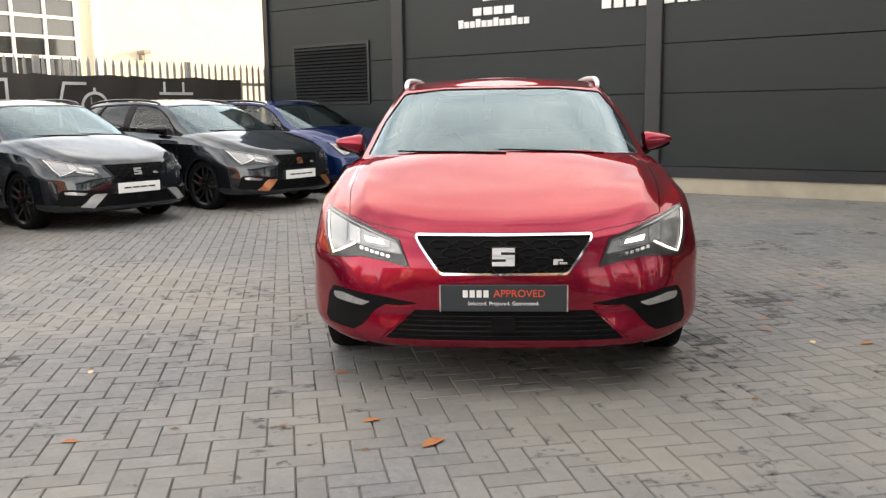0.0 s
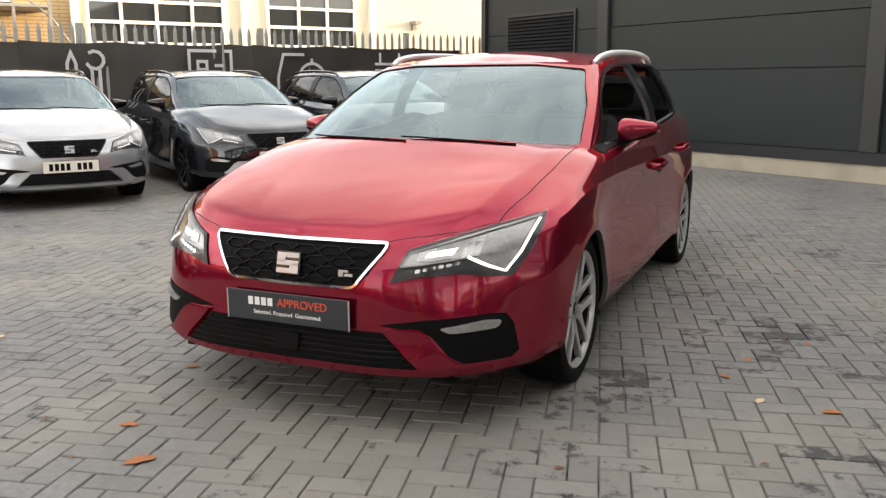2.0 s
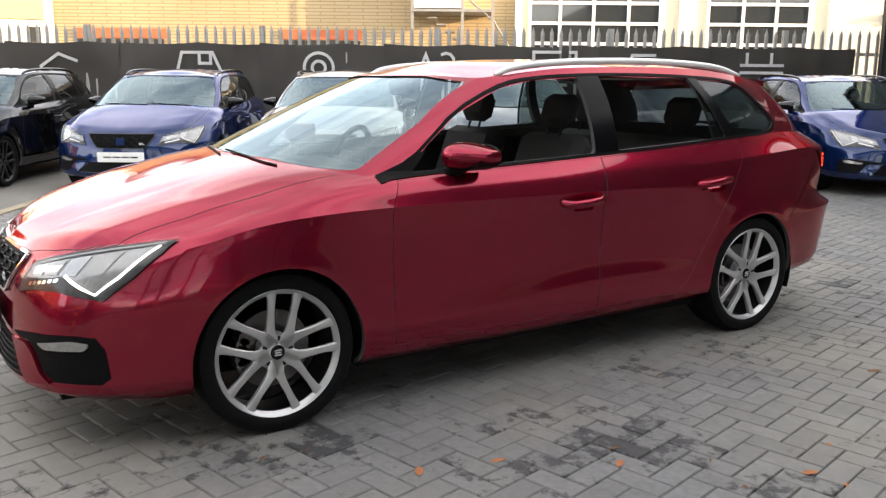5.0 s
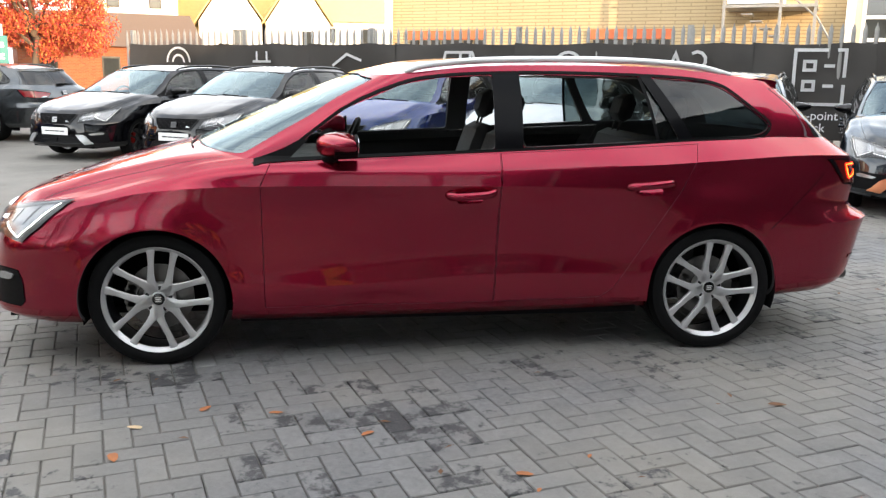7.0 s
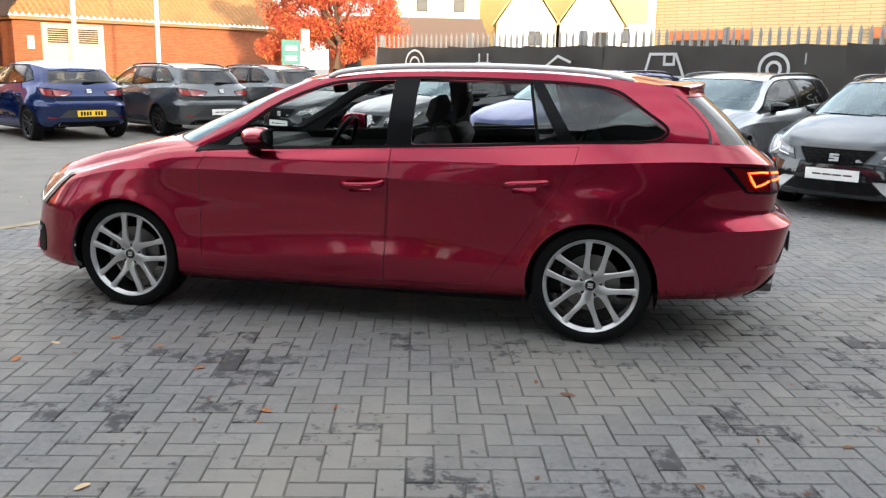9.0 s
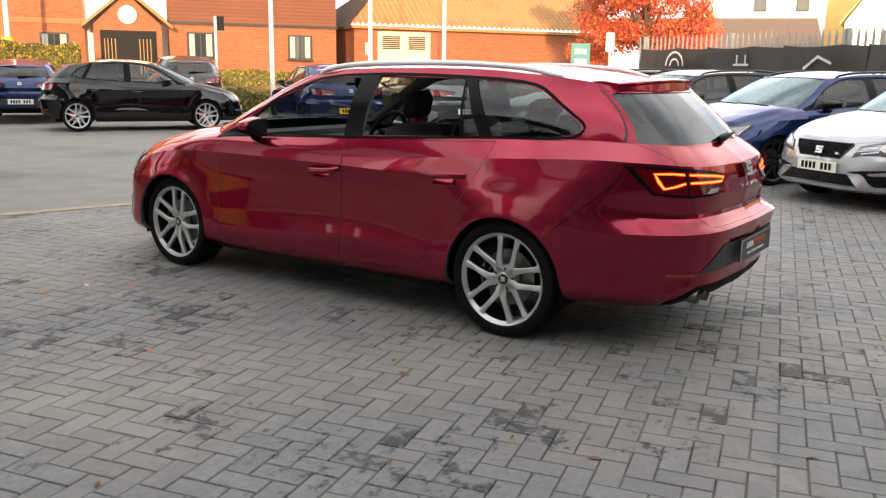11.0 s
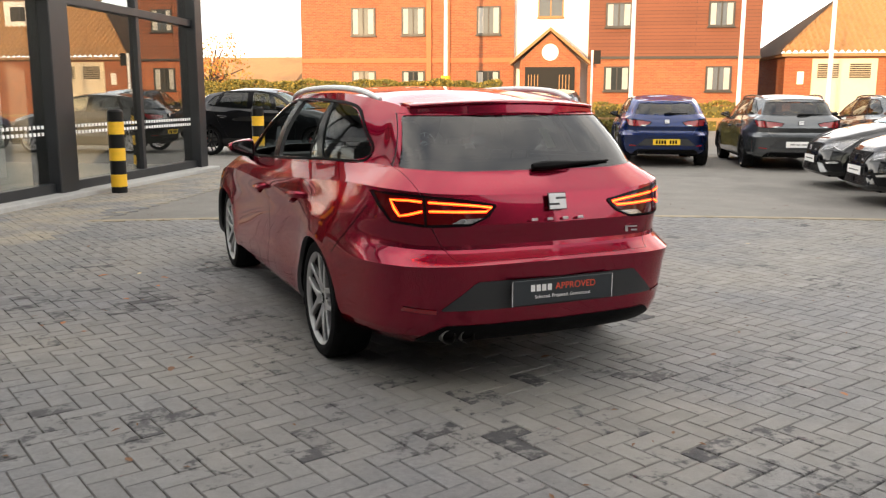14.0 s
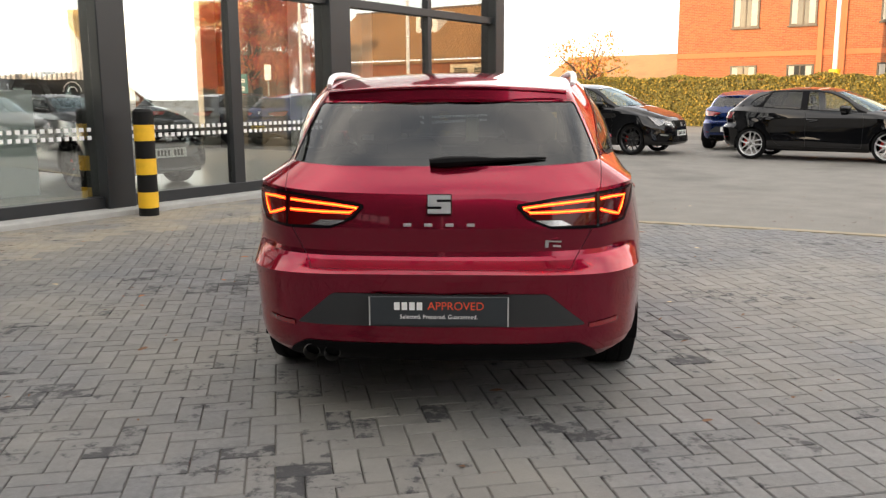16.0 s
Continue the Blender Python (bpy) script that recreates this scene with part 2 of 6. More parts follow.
def spline(pts, n, tension=0.5):
    """n points along a cardinal spline through pts (any dimension), evenly by its own pieces."""
    p = np.array(pts, float)
    p = np.vstack([2 * p[0] - p[1], p, 2 * p[-1] - p[-2]])
    out = []
    for k in range(n):
        s = k / (n - 1) * (len(pts) - 1)
        i = min(int(s), len(pts) - 2)
        f = s - i
        a, b, c, d = p[i : i + 4]
        m0, m1 = (c - a) * tension, (d - b) * tension
        out.append((2 * f**3 - 3 * f**2 + 1) * b + (f**3 - 2 * f**2 + f) * m0 + (-2 * f**3 + 3 * f**2) * c + (f**3 - f**2) * m1)
    return np.array(out)


def rounded(pts, r, seg=4):
    """A polygon with rounded corners."""
    out, n = [], len(pts)
    for i in range(n):
        p, a, b = (np.array(pts[j % n], float) for j in (i, i - 1, i + 1))
        la, lb = np.linalg.norm(a - p), np.linalg.norm(b - p)
        q = min(r, la * 0.45, lb * 0.45)
        s, e = p + (a - p) / la * q, p + (b - p) / lb * q
        for k in range(seg + 1):
            f = k / seg
            out.append(tuple((1 - f) ** 2 * s + 2 * f * (1 - f) * p + f * f * e))
    return out


def boolean(me, cutters, op="DIFFERENCE"):
    """The mesh with each closed cutter bmesh taken away (or kept)."""
    for bm in cutters:
        cm = bpy.data.meshes.new("cut")
        for f in bm.faces:
            f.material_index = 1
        bm.to_mesh(cm)
        for slot in me.materials:
            cm.materials.append(slot)
        bm.free()
        a, b = new("work", me), new("cut", cm)
        mod = a.modifiers.new("cut", "BOOLEAN")
        mod.object, mod.operation, mod.solver = b, op, "EXACT"
        out = bpy.data.meshes.new_from_object(a.evaluated_get(bpy.context.evaluated_depsgraph_get()))
        bpy.data.objects.remove(a)
        bpy.data.objects.remove(b)
        bpy.data.meshes.remove(cm)
        me = out
    return me


def mesh_part(name, me, material, parent, label="", angle=35):
    if material:
        me.materials.clear()
        me.materials.append(material)
    me.shade_smooth()
    me.set_sharp_from_angle(angle=radians(angle))
    me.name = name
    ob = new(name, me)
    ob.parent = parent
    if label:
        tagged(ob, label)
    return ob

# ---- the estate car and its relatives: x across, y from the front axle to the back, z up ----
from mathutils.bvhtree import BVHTree


def body_rows(st):
    """Lines round the half body, bottom to top, from the front's middle to the back's middle, and how sharply each is creased. st: the estate, else the shorter hatchback."""
    under = [(0, -.80, .20), (.36, -.79, .20), (.62, -.69, .20), (.76, -.53, .205), (.83, -.36, .21), (.84, 0, .215), (.815, .48, .20), (.82, 1.55, .21), (.82, 2.25, .22), (.83, 2.64, .23), (.79, 3.05, .25), (.67, 3.36, .25), (.45, 3.47, .25), (0, 3.50, .25)]
    lip = [(0, -.858, .222), (.36, -.838, .222), (.62, -.748, .228), (.785, -.575, .238), (.875, -.36, .25), (.888, 0, .26), (.862, .48, .235), (.866, 1.55, .245), (.866, 2.25, .255), (.878, 2.64, .27), (.835, 3.05, .285), (.726, 3.385, .295), (.47, 3.555, .30), (0, 3.60, .305)]
    sill = [(0, -.852, .36), (.36, -.832, .36), (.63, -.744, .365), (.80, -.565, .375), (.893, -.36, .39), (.906, 0, .42), (.886, .48, .325), (.892, 1.55, .402), (.886, 2.25, .378), (.902, 2.64, .42), (.862, 3.05, .43), (.752, 3.41, .44), (.51, 3.60, .45), (0, 3.645, .455)]
    scoop = [(0, -.852, .45), (.36, -.828, .45), (.63, -.735, .455), (.803, -.55, .465), (.892, -.36, .48), (.908, 0, .52), (.877, .48, .45), (.879, 1.55, .49), (.879, 2.25, .47), (.902, 2.64, .53), (.868, 3.05, .53), (.760, 3.42, .54), (.52, 3.615, .54), (0, 3.66, .545)]
    waist = [(0, -.846, .545), (.36, -.815, .548), (.63, -.712, .555), (.808, -.53, .565), (.890, -.36, .58), (.909, 0, .63), (.873, .48, .60), (.876, 1.55, .62), (.878, 2.25, .61), (.903, 2.64, .68), (.868, 3.05, .625), (.770, 3.43, .625), (.535, 3.632, .632), (0, 3.675, .636)]
    cheek = [(0, -.832, .60), (.36, -.797, .604), (.63, -.685, .62), (.802, -.49, .64), (.880, -.32, .66), (.900, 0, .72), (.873, .48, .715), (.879, 1.55, .73), (.879, 2.25, .72), (.893, 2.64, .755), (.858, 3.05, .715), (.735, 3.37, .695), (.505, 3.552, .690), (0, 3.602, .690)]
    shoulder = [(0, -.815, .64), (.36, -.778, .643), (.62, -.655, .668), (.788, -.455, .70), (.862, -.28, .745), (.882, 0, .805), (.886, .48, .828), (.895, 1.55, .826), (.880, 2.25, .815), (.872, 2.64, .825), (.846, 3.05, .825), (.738, 3.375, .805), (.505, 3.560, .80), (0, 3.612, .80)]
    haunch = [(0, -.80, .668), (.36, -.764, .67), (.61, -.640, .698), (.768, -.44, .732), (.828, -.27, .775), (.842, 0, .84), (.858, .48, .90), (.872, 1.55, .905), (.866, 2.25, .918), (.850, 2.64, .937), (.815, 3.05, .958), (.742, 3.36, .955), (.50, 3.525, .935), (0, 3.575, .925)]
    belt = [(0, -.785, .686), (.36, -.748, .689), (.60, -.622, .720), (.75, -.425, .756), (.795, -.27, .788), (.800, 0, .858), (.778, .40, .942), (.830, 1.55, .984), (.814, 2.25, 1.019), (.775, 2.64, 1.037), (.690, 3.02, 1.041), (.626, 3.29, 1.035), (.43, 3.415, 1.022), (0, 3.46, 1.014)]
    rows = [np.array(r, float) for r in (under, lip, sill, scoop, waist, cheek, shoulder, haunch, belt)]
    for r in rows:
        r[9, 0] *= .99
        r[10:13, 0] *= .978
    none = [0] * 14
    sharp = [none, none, [0] * 6 + [.8, 1, .7] + [0] * 5, none, [.3] * 4 + [.2] + [0] * 5 + [.3, 1, 1, 1], none, [0] * 4 + [.5, 1, 1, 1, .3, 0, 0, .5, .8, .8], [0] * 7 + [.2, .9, 1, 1, 1, .8, .6], none]
    if not st:
        for r in rows:
            back = r[:, 1] > 2.7
            r[back, 1] -= 0.27 * np.clip((r[back, 1] - 2.7) / 0.5, 0, 1)
    return rows, sharp


def column(p, sharp, steps):
    """A curve through the points p, smooth but for the creases: sharp 0 to 1 at each point."""
    p = np.array(p)
    d = np.linalg.norm(np.diff(p, axis=0), axis=1)
    v = np.diff(p, axis=0) / d[:, None]
    left, right = [v[0]], [v[0]]
    for k in range(1, len(p) - 1):
        t = (v[k - 1] * d[k] + v[k] * d[k - 1]) / (d[k - 1] + d[k])
        left.append(t * (1 - sharp[k]) + v[k - 1] * sharp[k])
        right.append(t * (1 - sharp[k]) + v[k] * sharp[k])
    left.append(v[-1])
    out = []
    for k, n in enumerate(steps):
        for q in range(n):
            f = q / n
            out.append((2 * f**3 - 3 * f**2 + 1) * p[k] + (f**3 - 2 * f**2 + f) * d[k] * right[k] + (3 * f**2 - 2 * f**3) * p[k + 1] + (f**3 - f**2) * d[k] * left[k + 1])
    return out + [p[-1]]


def ring_shell(st, slots, fine=False):
    """The painted shell of the body as one thin closed solid, with its uncut outer skin for laying trim on."""
    rows, sharp = body_rows(st)
    N = 13 * (18 if fine else 12) + 1
    lines = [spline(r, N, 0.5) for r in rows]
    cow = int(round(6 / 13 * (N - 1)))
    grid = []
    steps = (3, 4, 4, 5, 5, 5, 5, 6) if fine else (3, 3, 3, 4, 3, 4, 4, 5)
    for i in range(N):
        at = i / (N - 1) * 13
        keep = column([r[i] for r in lines], [np.interp(at, range(14), w) for w in sharp], steps)
        # rolled lips round the wheel arches
        for p in keep:
            if abs(p[0]) > .74 and p[2] < .84:
                for y0 in (0, 2.64):
                    r = math.hypot(p[1] - y0, p[2] - .306)
                    p[0] += .005 * math.exp(-(((r - .338) / .036) ** 2))
        grid.append(keep)
    grid = np.array(grid)
    bm = bmesh.new()

    def lay(g):
        vs = [[bm.verts.new(p) for p in row] for row in g]
        for i in range(len(vs) - 1):
            for j in range(len(vs[0]) - 1):
                q = []
                for v in (vs[i][j], vs[i + 1][j], vs[i + 1][j + 1], vs[i][j + 1]):
                    if all((v.co - w.co).length > 1e-5 for w in q):
                        q.append(v)
                if len(q) > 2:
                    bm.faces.new(q)

    lay(grid)
    belt = lines[8]
    # bonnet: a patch between its leading edge, side edge, cowl and middle line
    lead_n = int(round(3 / 13 * (N - 1)))
    lead, side = belt[: lead_n + 1], belt[lead_n : cow + 1]
    nl, ns = len(lead), len(side)
    cowl = spline([(0, .09, .988), (.40, .14, .984), (.64, .26, .968), (.775, .40, .94)], nl, 0.5)
    mid = spline([(0, -.785, .686), (0, -.715, .744), (0, -.40, .850), (0, .09, .986)], ns, 0.5)
    hood = np.zeros((nl, ns, 3))
    for i in range(nl):
        for j in range(ns):
            a, b = i / (nl - 1), j / (ns - 1)
            c = (1 - b) * lead[i] + b * cowl[i] + (1 - a) * mid[j] + a * side[j]
            c -= (1 - a) * (1 - b) * lead[0] + a * (1 - b) * lead[-1] + (1 - a) * b * cowl[0] + a * b * cowl[-1]
            swell = 16 * a * (1 - a) * b * (1 - b)
            off = a - 0.58 - 0.16 * b
            c[2] += 0.011 * swell + 0.024 * max(0, 1 - abs(off) / (0.42 if off < 0 else 0.22)) * min(1, 3.5 * b, 2.5 * (1 - b)) ** 0.8
            hood[i, j] = c
    lay(hood)
    # glasshouse: from the belt up to the roof's edge
    foot = np.vstack([cowl, belt[cow + 1 :]])
    m = len(foot)
    nf = len(cowl)
    if st:
        back = [(.628, 1.55, 1.372), (.618, 2.25, 1.380), (.594, 2.64, 1.358), (.544, 2.90, 1.330), (.495, 3.045, 1.308), (.30, 3.105, 1.322), (0, 3.125, 1.328)]
    else:
        back = [(.628, 1.55, 1.372), (.612, 2.15, 1.362), (.582, 2.40, 1.340), (.54, 2.62, 1.312), (.50, 2.76, 1.285), (.30, 2.82, 1.29), (0, 2.84, 1.292)]
    front = spline([(0, .92, 1.340), (.36, .95, 1.333), (.57, 1.03, 1.322), (.606, 1.14, 1.330)], nf, 0.5)
    top = np.vstack([front, spline([(.606, 1.14, 1.330)] + back, m - nf + 1, 0.5)[1:]])
    house = np.zeros((m, 13, 3))
    for i in range(m):
        for j in range(13):
            f = j / 12
            p = foot[i] * (1 - f) + top[i] * f
            out = np.array([p[0] * 1.2, (p[1] - 1.9) * 0.35, 0.15])
            out /= np.linalg.norm(out)
            house[i, j] = p + out * np.interp(p[1], (.5, 1.2, 2.7, 3.0), (.016, .034, .034, .018)) * 4 * f * (1 - f)
    lay(house)
    # roof
    mid2 = spline([(0, .92, 1.340), (0, 1.25, 1.402), (0, 1.9, 1.422), (0, 2.6 if st else 2.3, 1.400 if st else 1.37), (0, 3.125, 1.328) if st else (0, 2.84, 1.292)], m, 0.5)
    roof = np.zeros((m, 9, 3))
    for i in range(m):
        for j in range(9):
            f = j / 8
            p = top[i] * (1 - f) + np.array([0, top[0][1] + (top[-1][1] - top[0][1]) * i / (m - 1), 0]) * f
            zc = np.interp(p[1], mid2[:, 1], mid2[:, 2])
            p[2] = top[i][2] + (zc - top[i][2]) * (1 - (1 - f) ** 2.2)
            roof[i, j] = p
    lay(roof)
    bmesh.ops.remove_doubles(bm, verts=bm.verts, dist=0.002)
    bmesh.ops.dissolve_degenerate(bm, dist=0.0005, edges=bm.edges)
    geo = bmesh.ops.duplicate(bm, geom=list(bm.verts) + list(bm.edges) + list(bm.faces))["geom"]
    for v in geo:
        if isinstance(v, bmesh.types.BMVert):
            v.co.x *= -1
    bmesh.ops.reverse_faces(bm, faces=[f for f in geo if isinstance(f, bmesh.types.BMFace)])
    for v in bm.verts:
        if abs(v.co.x) < 0.0015:
            v.co.x = 0
    bmesh.ops.remove_doubles(bm, verts=bm.verts, dist=0.0015)
    bmesh.ops.recalc_face_normals(bm, faces=bm.faces)
    up = max(bm.faces, key=lambda f: f.calc_center_median().z)
    if up.normal.z < 0:
        bmesh.ops.reverse_faces(bm, faces=bm.faces)
    bm.normal_update()
    tree = BVHTree.FromBMesh(bm)
    # inner skin and rim make it a closed solid
    bm.verts.index_update()
    n = len(bm.verts)
    pts = [tuple(v.co) for v in bm.verts] + [tuple(v.co - v.normal * 0.022) for v in bm.verts]
    faces = [[v.index for v in f.verts] for f in bm.faces]
    quads = []
    for e in bm.edges:
        if len(e.link_faces) == 1:
            lp = e.link_loops[0]
            i, j = lp.vert.index, lp.link_loop_next.vert.index
            quads.append([j, i, i + n, j + n])
    skin = len(faces)
    faces += [[i + n for i in f[::-1]] for f in faces] + quads
    me = bpy.data.meshes.new("shell")
    me.from_pydata(pts, [], faces)
    for slot in slots:
        me.materials.append(slot)
    me.polygons.foreach_set("material_index", [0] * skin + [1] * (len(faces) - skin))
    me.update()
    bm.free()
    return me, tree


def lay_on(tree, pts, axis, sign, lift=0.003, thick=0.0, cell=0.02, dip=0.0):
    """A patch over the 2D polygon pts, thrown along an axis on to the skin and lifted off it. Points as in prism()."""
    poly = np.array(pts, float)
    lo, hi = poly.min(0), poly.max(0)
    bm = bmesh.new()
    f = bm.faces.new([bm.verts.new((a, b, 0)) for a, b in pts])
    for k in (0, 1):
        for q in np.arange(lo[k] + cell / 2, hi[k], cell):
            no = Vector((1, 0, 0)) if k == 0 else Vector((0, 1, 0))
            bmesh.ops.bisect_plane(bm, geom=list(bm.verts) + list(bm.edges) + list(bm.faces), plane_co=no * q, plane_no=no)
    far = 3.0 if axis != "y" else 6.0
    dead = []
    for v in bm.verts:
        a, b = v.co.x, v.co.y
        o = {"x": Vector((sign * far, a, b)), "y": Vector((a, sign * far, b)), "z": Vector((a, b, sign * far))}[axis]
        d = {"x": Vector((-sign, 0, 0)), "y": Vector((0, -sign, 0)), "z": Vector((0, 0, -sign))}[axis]
        hit, nor, _, _ = tree.ray_cast(o, d)
        if hit is None:
            dead.append(v)
            continue
        if nor.dot(d) > 0:
            nor = -nor
        v.co = hit + nor * (lift - dip)
    if dead:
        bmesh.ops.delete(bm, geom=dead, context="VERTS")
    bmesh.ops.recalc_face_normals(bm, faces=bm.faces)
    want = {"x": Vector((sign, 0, 0)), "y": Vector((0, sign, 0)), "z": Vector((0, 0, sign))}[axis]
    if sum((g.normal.dot(want) * g.calc_area() for g in bm.faces), 0) < 0:
        bmesh.ops.reverse_faces(bm, faces=bm.faces)
    if thick:
        solid(bm, thick)
    return bm


def solid(bm, thick):
    """Gives a sheet a thickness, inwards."""
    bm.normal_update()
    g = bmesh.ops.solidify(bm, geom=list(bm.faces), thickness=thick)
    return g


def strip(pts, w):
    """A thin closed band along an open 2D line, as a polygon."""
    p = np.array(pts, float)
    t = np.gradient(p, axis=0)
    n = np.stack([-t[:, 1], t[:, 0]], 1) / (np.linalg.norm(t, axis=1)[:, None] + 1e-9)
    return [tuple(q) for q in p + n * w / 2] + [tuple(q) for q in (p - n * w / 2)[::-1]]


def tube(pts, r, seg=8):
    """A round bar along 3D points."""
    bm = bmesh.new()
    pts = [Vector(p) for p in pts]
    rings = []
    for i, p in enumerate(pts):
        t = (pts[min(i + 1, len(pts) - 1)] - pts[max(i - 1, 0)]).normalized()
        q = t.to_track_quat("Z", "Y")
        rr = r[i] if isinstance(r, (list, tuple)) else r
        rings.append([bm.verts.new(p + q @ Vector((rr * math.cos(k * math.tau / seg), rr * math.sin(k * math.tau / seg), 0))) for k in range(seg)])
    for a, b in zip(rings, rings[1:]):
        for k in range(seg):
            bm.faces.new((a[k], a[(k + 1) % seg], b[(k + 1) % seg], b[k]))
    bm.faces.new(rings[0][::-1])
    bm.faces.new(rings[-1])
    return bm


def shrink(pts, d):
    c = np.mean(np.array(pts, float), 0)
    r = np.mean(np.linalg.norm(np.array(pts) - c, axis=1))
    return [tuple(c + (np.array(p) - c) * (1 - d / r)) for p in pts]


def mirrored(pts):
    return [(-a, b) for a, b in pts][::-1]


def lathe(profile, seg, axis_m):
    """A solid of revolution round x from (radius, x) points."""
    bm = bmesh.new()
    rings = []
    for k in range(seg):
        a = k / seg * math.tau
        rings.append([bm.verts.new(axis_m @ Vector((x, r * math.cos(a), r * math.sin(a)))) for r, x in profile])
    for k in range(seg):
        p, q = rings[k], rings[(k + 1) % seg]
        for i in range(len(profile) - 1):
            bm.faces.new((p[i], q[i], q[i + 1], p[i + 1]))
    bmesh.ops.recalc_face_normals(bm, faces=bm.faces)
    return bm


def wheel_parts(parent, alloy, caliper, seg=56):
    """One wheel with its axle along x, the outer face to +x, centred on the hub."""
    I = Matrix()
    tyre = [(.240, -.10), (.27, -.112), (.297, -.108), (.309, -.085), (.311, -.03), (.306, -.028), (.306, -.018), (.311, -.016), (.311, .03), (.306, .032), (.306, .042), (.311, .044), (.309, .075), (.300, .098), (.278, .107), (.260, .106), (.248, .099), (.243, .09)]
    part("tyre", lathe(tyre, seg, I), RUBBER, parent, "black low-profile rubber tyre", True)
    rim = [(.205, -.09), (.232, -.10), (.237, -.09), (.236, -.07), (.224, .03), (.228, .075), (.243, .088), (.248, .095), (.244, .099), (.236, .093), (.226, .082)]
    part("rim", lathe(rim[3:], seg, I), alloy, parent, "", True)
    part("barrel", lathe([(.2345, -.07), (.221, .03), (.225, .074)], seg, I), DARKALLOY, parent, "dark inner barrel", True)
    bm = bmesh.new()
    for k in range(5):
        for s in (-1, 1):
            a = k * math.tau / 5 + radians(-97.7)
            # two slim blades fan out of each root to the rim
            lines = [(.030, s * .002, .070, .030), (.078, s * .007, .080, .026), (.108, s * .027, .084, .018), (.165, s * .063, .088, .0155), (.205, s * .088, .091, .020), (.232, s * .103, .092, .030)]
            prev = None
            for rad, off, x, w in lines:
                ring = []
                for dx, dw in ((-.026, -w * .75), (-.004, -w), (.0, -w * .72), (.0, w * .72), (-.004, w), (-.026, w * .75)):
                    y, z = rad, off + dw
                    ring.append(bm.verts.new((x + dx, y * math.cos(a) - z * math.sin(a), y * math.sin(a) + z * math.cos(a))))
                if prev:
                    for i in range(6):
                        bm.faces.new((prev[i], prev[(i + 1) % 6], ring[(i + 1) % 6], ring[i]))
                prev = ring
            bm.faces.new(prev)
    bmesh.ops.recalc_face_normals(bm, faces=bm.faces)
    part("spokes", bm, alloy, parent, "five twin spokes", True)
    part("hub", lathe([(.0, .074), (.03, .074), (.036, .07), (.068, .066), (.074, .055), (.07, .02), (.0, .02)], 40, I), alloy, parent, "", True)
    part("centre_cap", lathe([(.0, .0785), (.024, .0785), (.028, .076), (.029, .07)], 24, I), GLOSS, parent, "black centre cap", True)
    bm = bmesh.new()
    for dz, w in ((.009, .014), (0, .012), (-.009, .014)):
        box(bm, .078, .0795, -w, w, dz - .003, dz + .003)
    part("cap_mark", bm, CHROME, parent)
    for k in range(5):
        a = k * math.tau / 5 + radians(-61.7)
        bm = bmesh.new()
        cyl(bm, .010, .010, .02, pose(.062, .053 * math.cos(a), .053 * math.sin(a), 0, 90, 0), 6)
        part("wheel_bolt", bm, DARKALLOY, parent)
    part("brake_disc", lathe([(.07, .0), (.15, .0), (.15, .012), (.07, .012), (.07, .03), (.02, .03)], 40, I), STEEL, parent, "grey steel brake disc", True)
    bm = bmesh.new()
    for i in range(5):
        a = radians(150 + i * 12)
        cyl(bm, .028, .028, .07, pose(.012, .128 * math.cos(a), .128 * math.sin(a), 0, 90, 0), 10)
    part("brake_caliper", bm, caliper, parent)


def letters(parent, text, size, m, material, label=""):
    c = bpy.data.curves.new("lettering", "FONT")
    c.body, c.size, c.extrude, c.align_x, c.align_y = text, size, 0.0008, "CENTER", "CENTER"
    w = new("lettering", c)
    me = bpy.data.meshes.new_from_object(w.evaluated_get(bpy.context.evaluated_depsgraph_get()))
    bpy.data.objects.remove(w)
    me.transform(m)
    me.materials.clear()
    me.materials.append(material)
    ob = new("lettering", me)
    ob.parent = parent
    if label:
        tagged(ob, label)
    return ob


def dealer_plate(parent, y, z, face):
    """A charcoal dealer plate with lettering; face -1 looks to the front, +1 to the back."""
    bm = boxes((-.262, .262, -.004, .004, -.056, .056), bevel=.002)
    bmesh.ops.transform(bm, matrix=pose(0, y, z), verts=bm.verts)
    p = part("number_plate", bm, CHARCOAL, parent, "charcoal dealer plate with red and white lettering")
    m = pose(0, y + face * .0045, z, 90, 0, 0 if face < 0 else 180)
    bm = bmesh.new()
    # the maker's name stays a row of plain blocks
    for k in range(4):
        box(bm, -.168 + k * .0285, -.168 + k * .0285 + .021, .004, .034, 0, .001)
    bmesh.ops.transform(bm, matrix=m, verts=bm.verts)
    part("name_bar", bm, WHITE, p)
    letters(p, "APPROVED", .043, m @ pose(.065, .019, 0), REDINK, "red lettering")
    letters(p, "Selected. Prepared. Guaranteed.", .0225, m @ pose(0, -.022, 0), WHITE, "white lettering")
    for q in (-1, 1):
        bm = bmesh.new()
        box(bm, q * .2615 - .003, q * .2615 + .003, -.056, .056, 0, .002)
        bmesh.ops.transform(bm, matrix=m, verts=bm.verts)
        part("plate_edge", bm, CHROME, p)


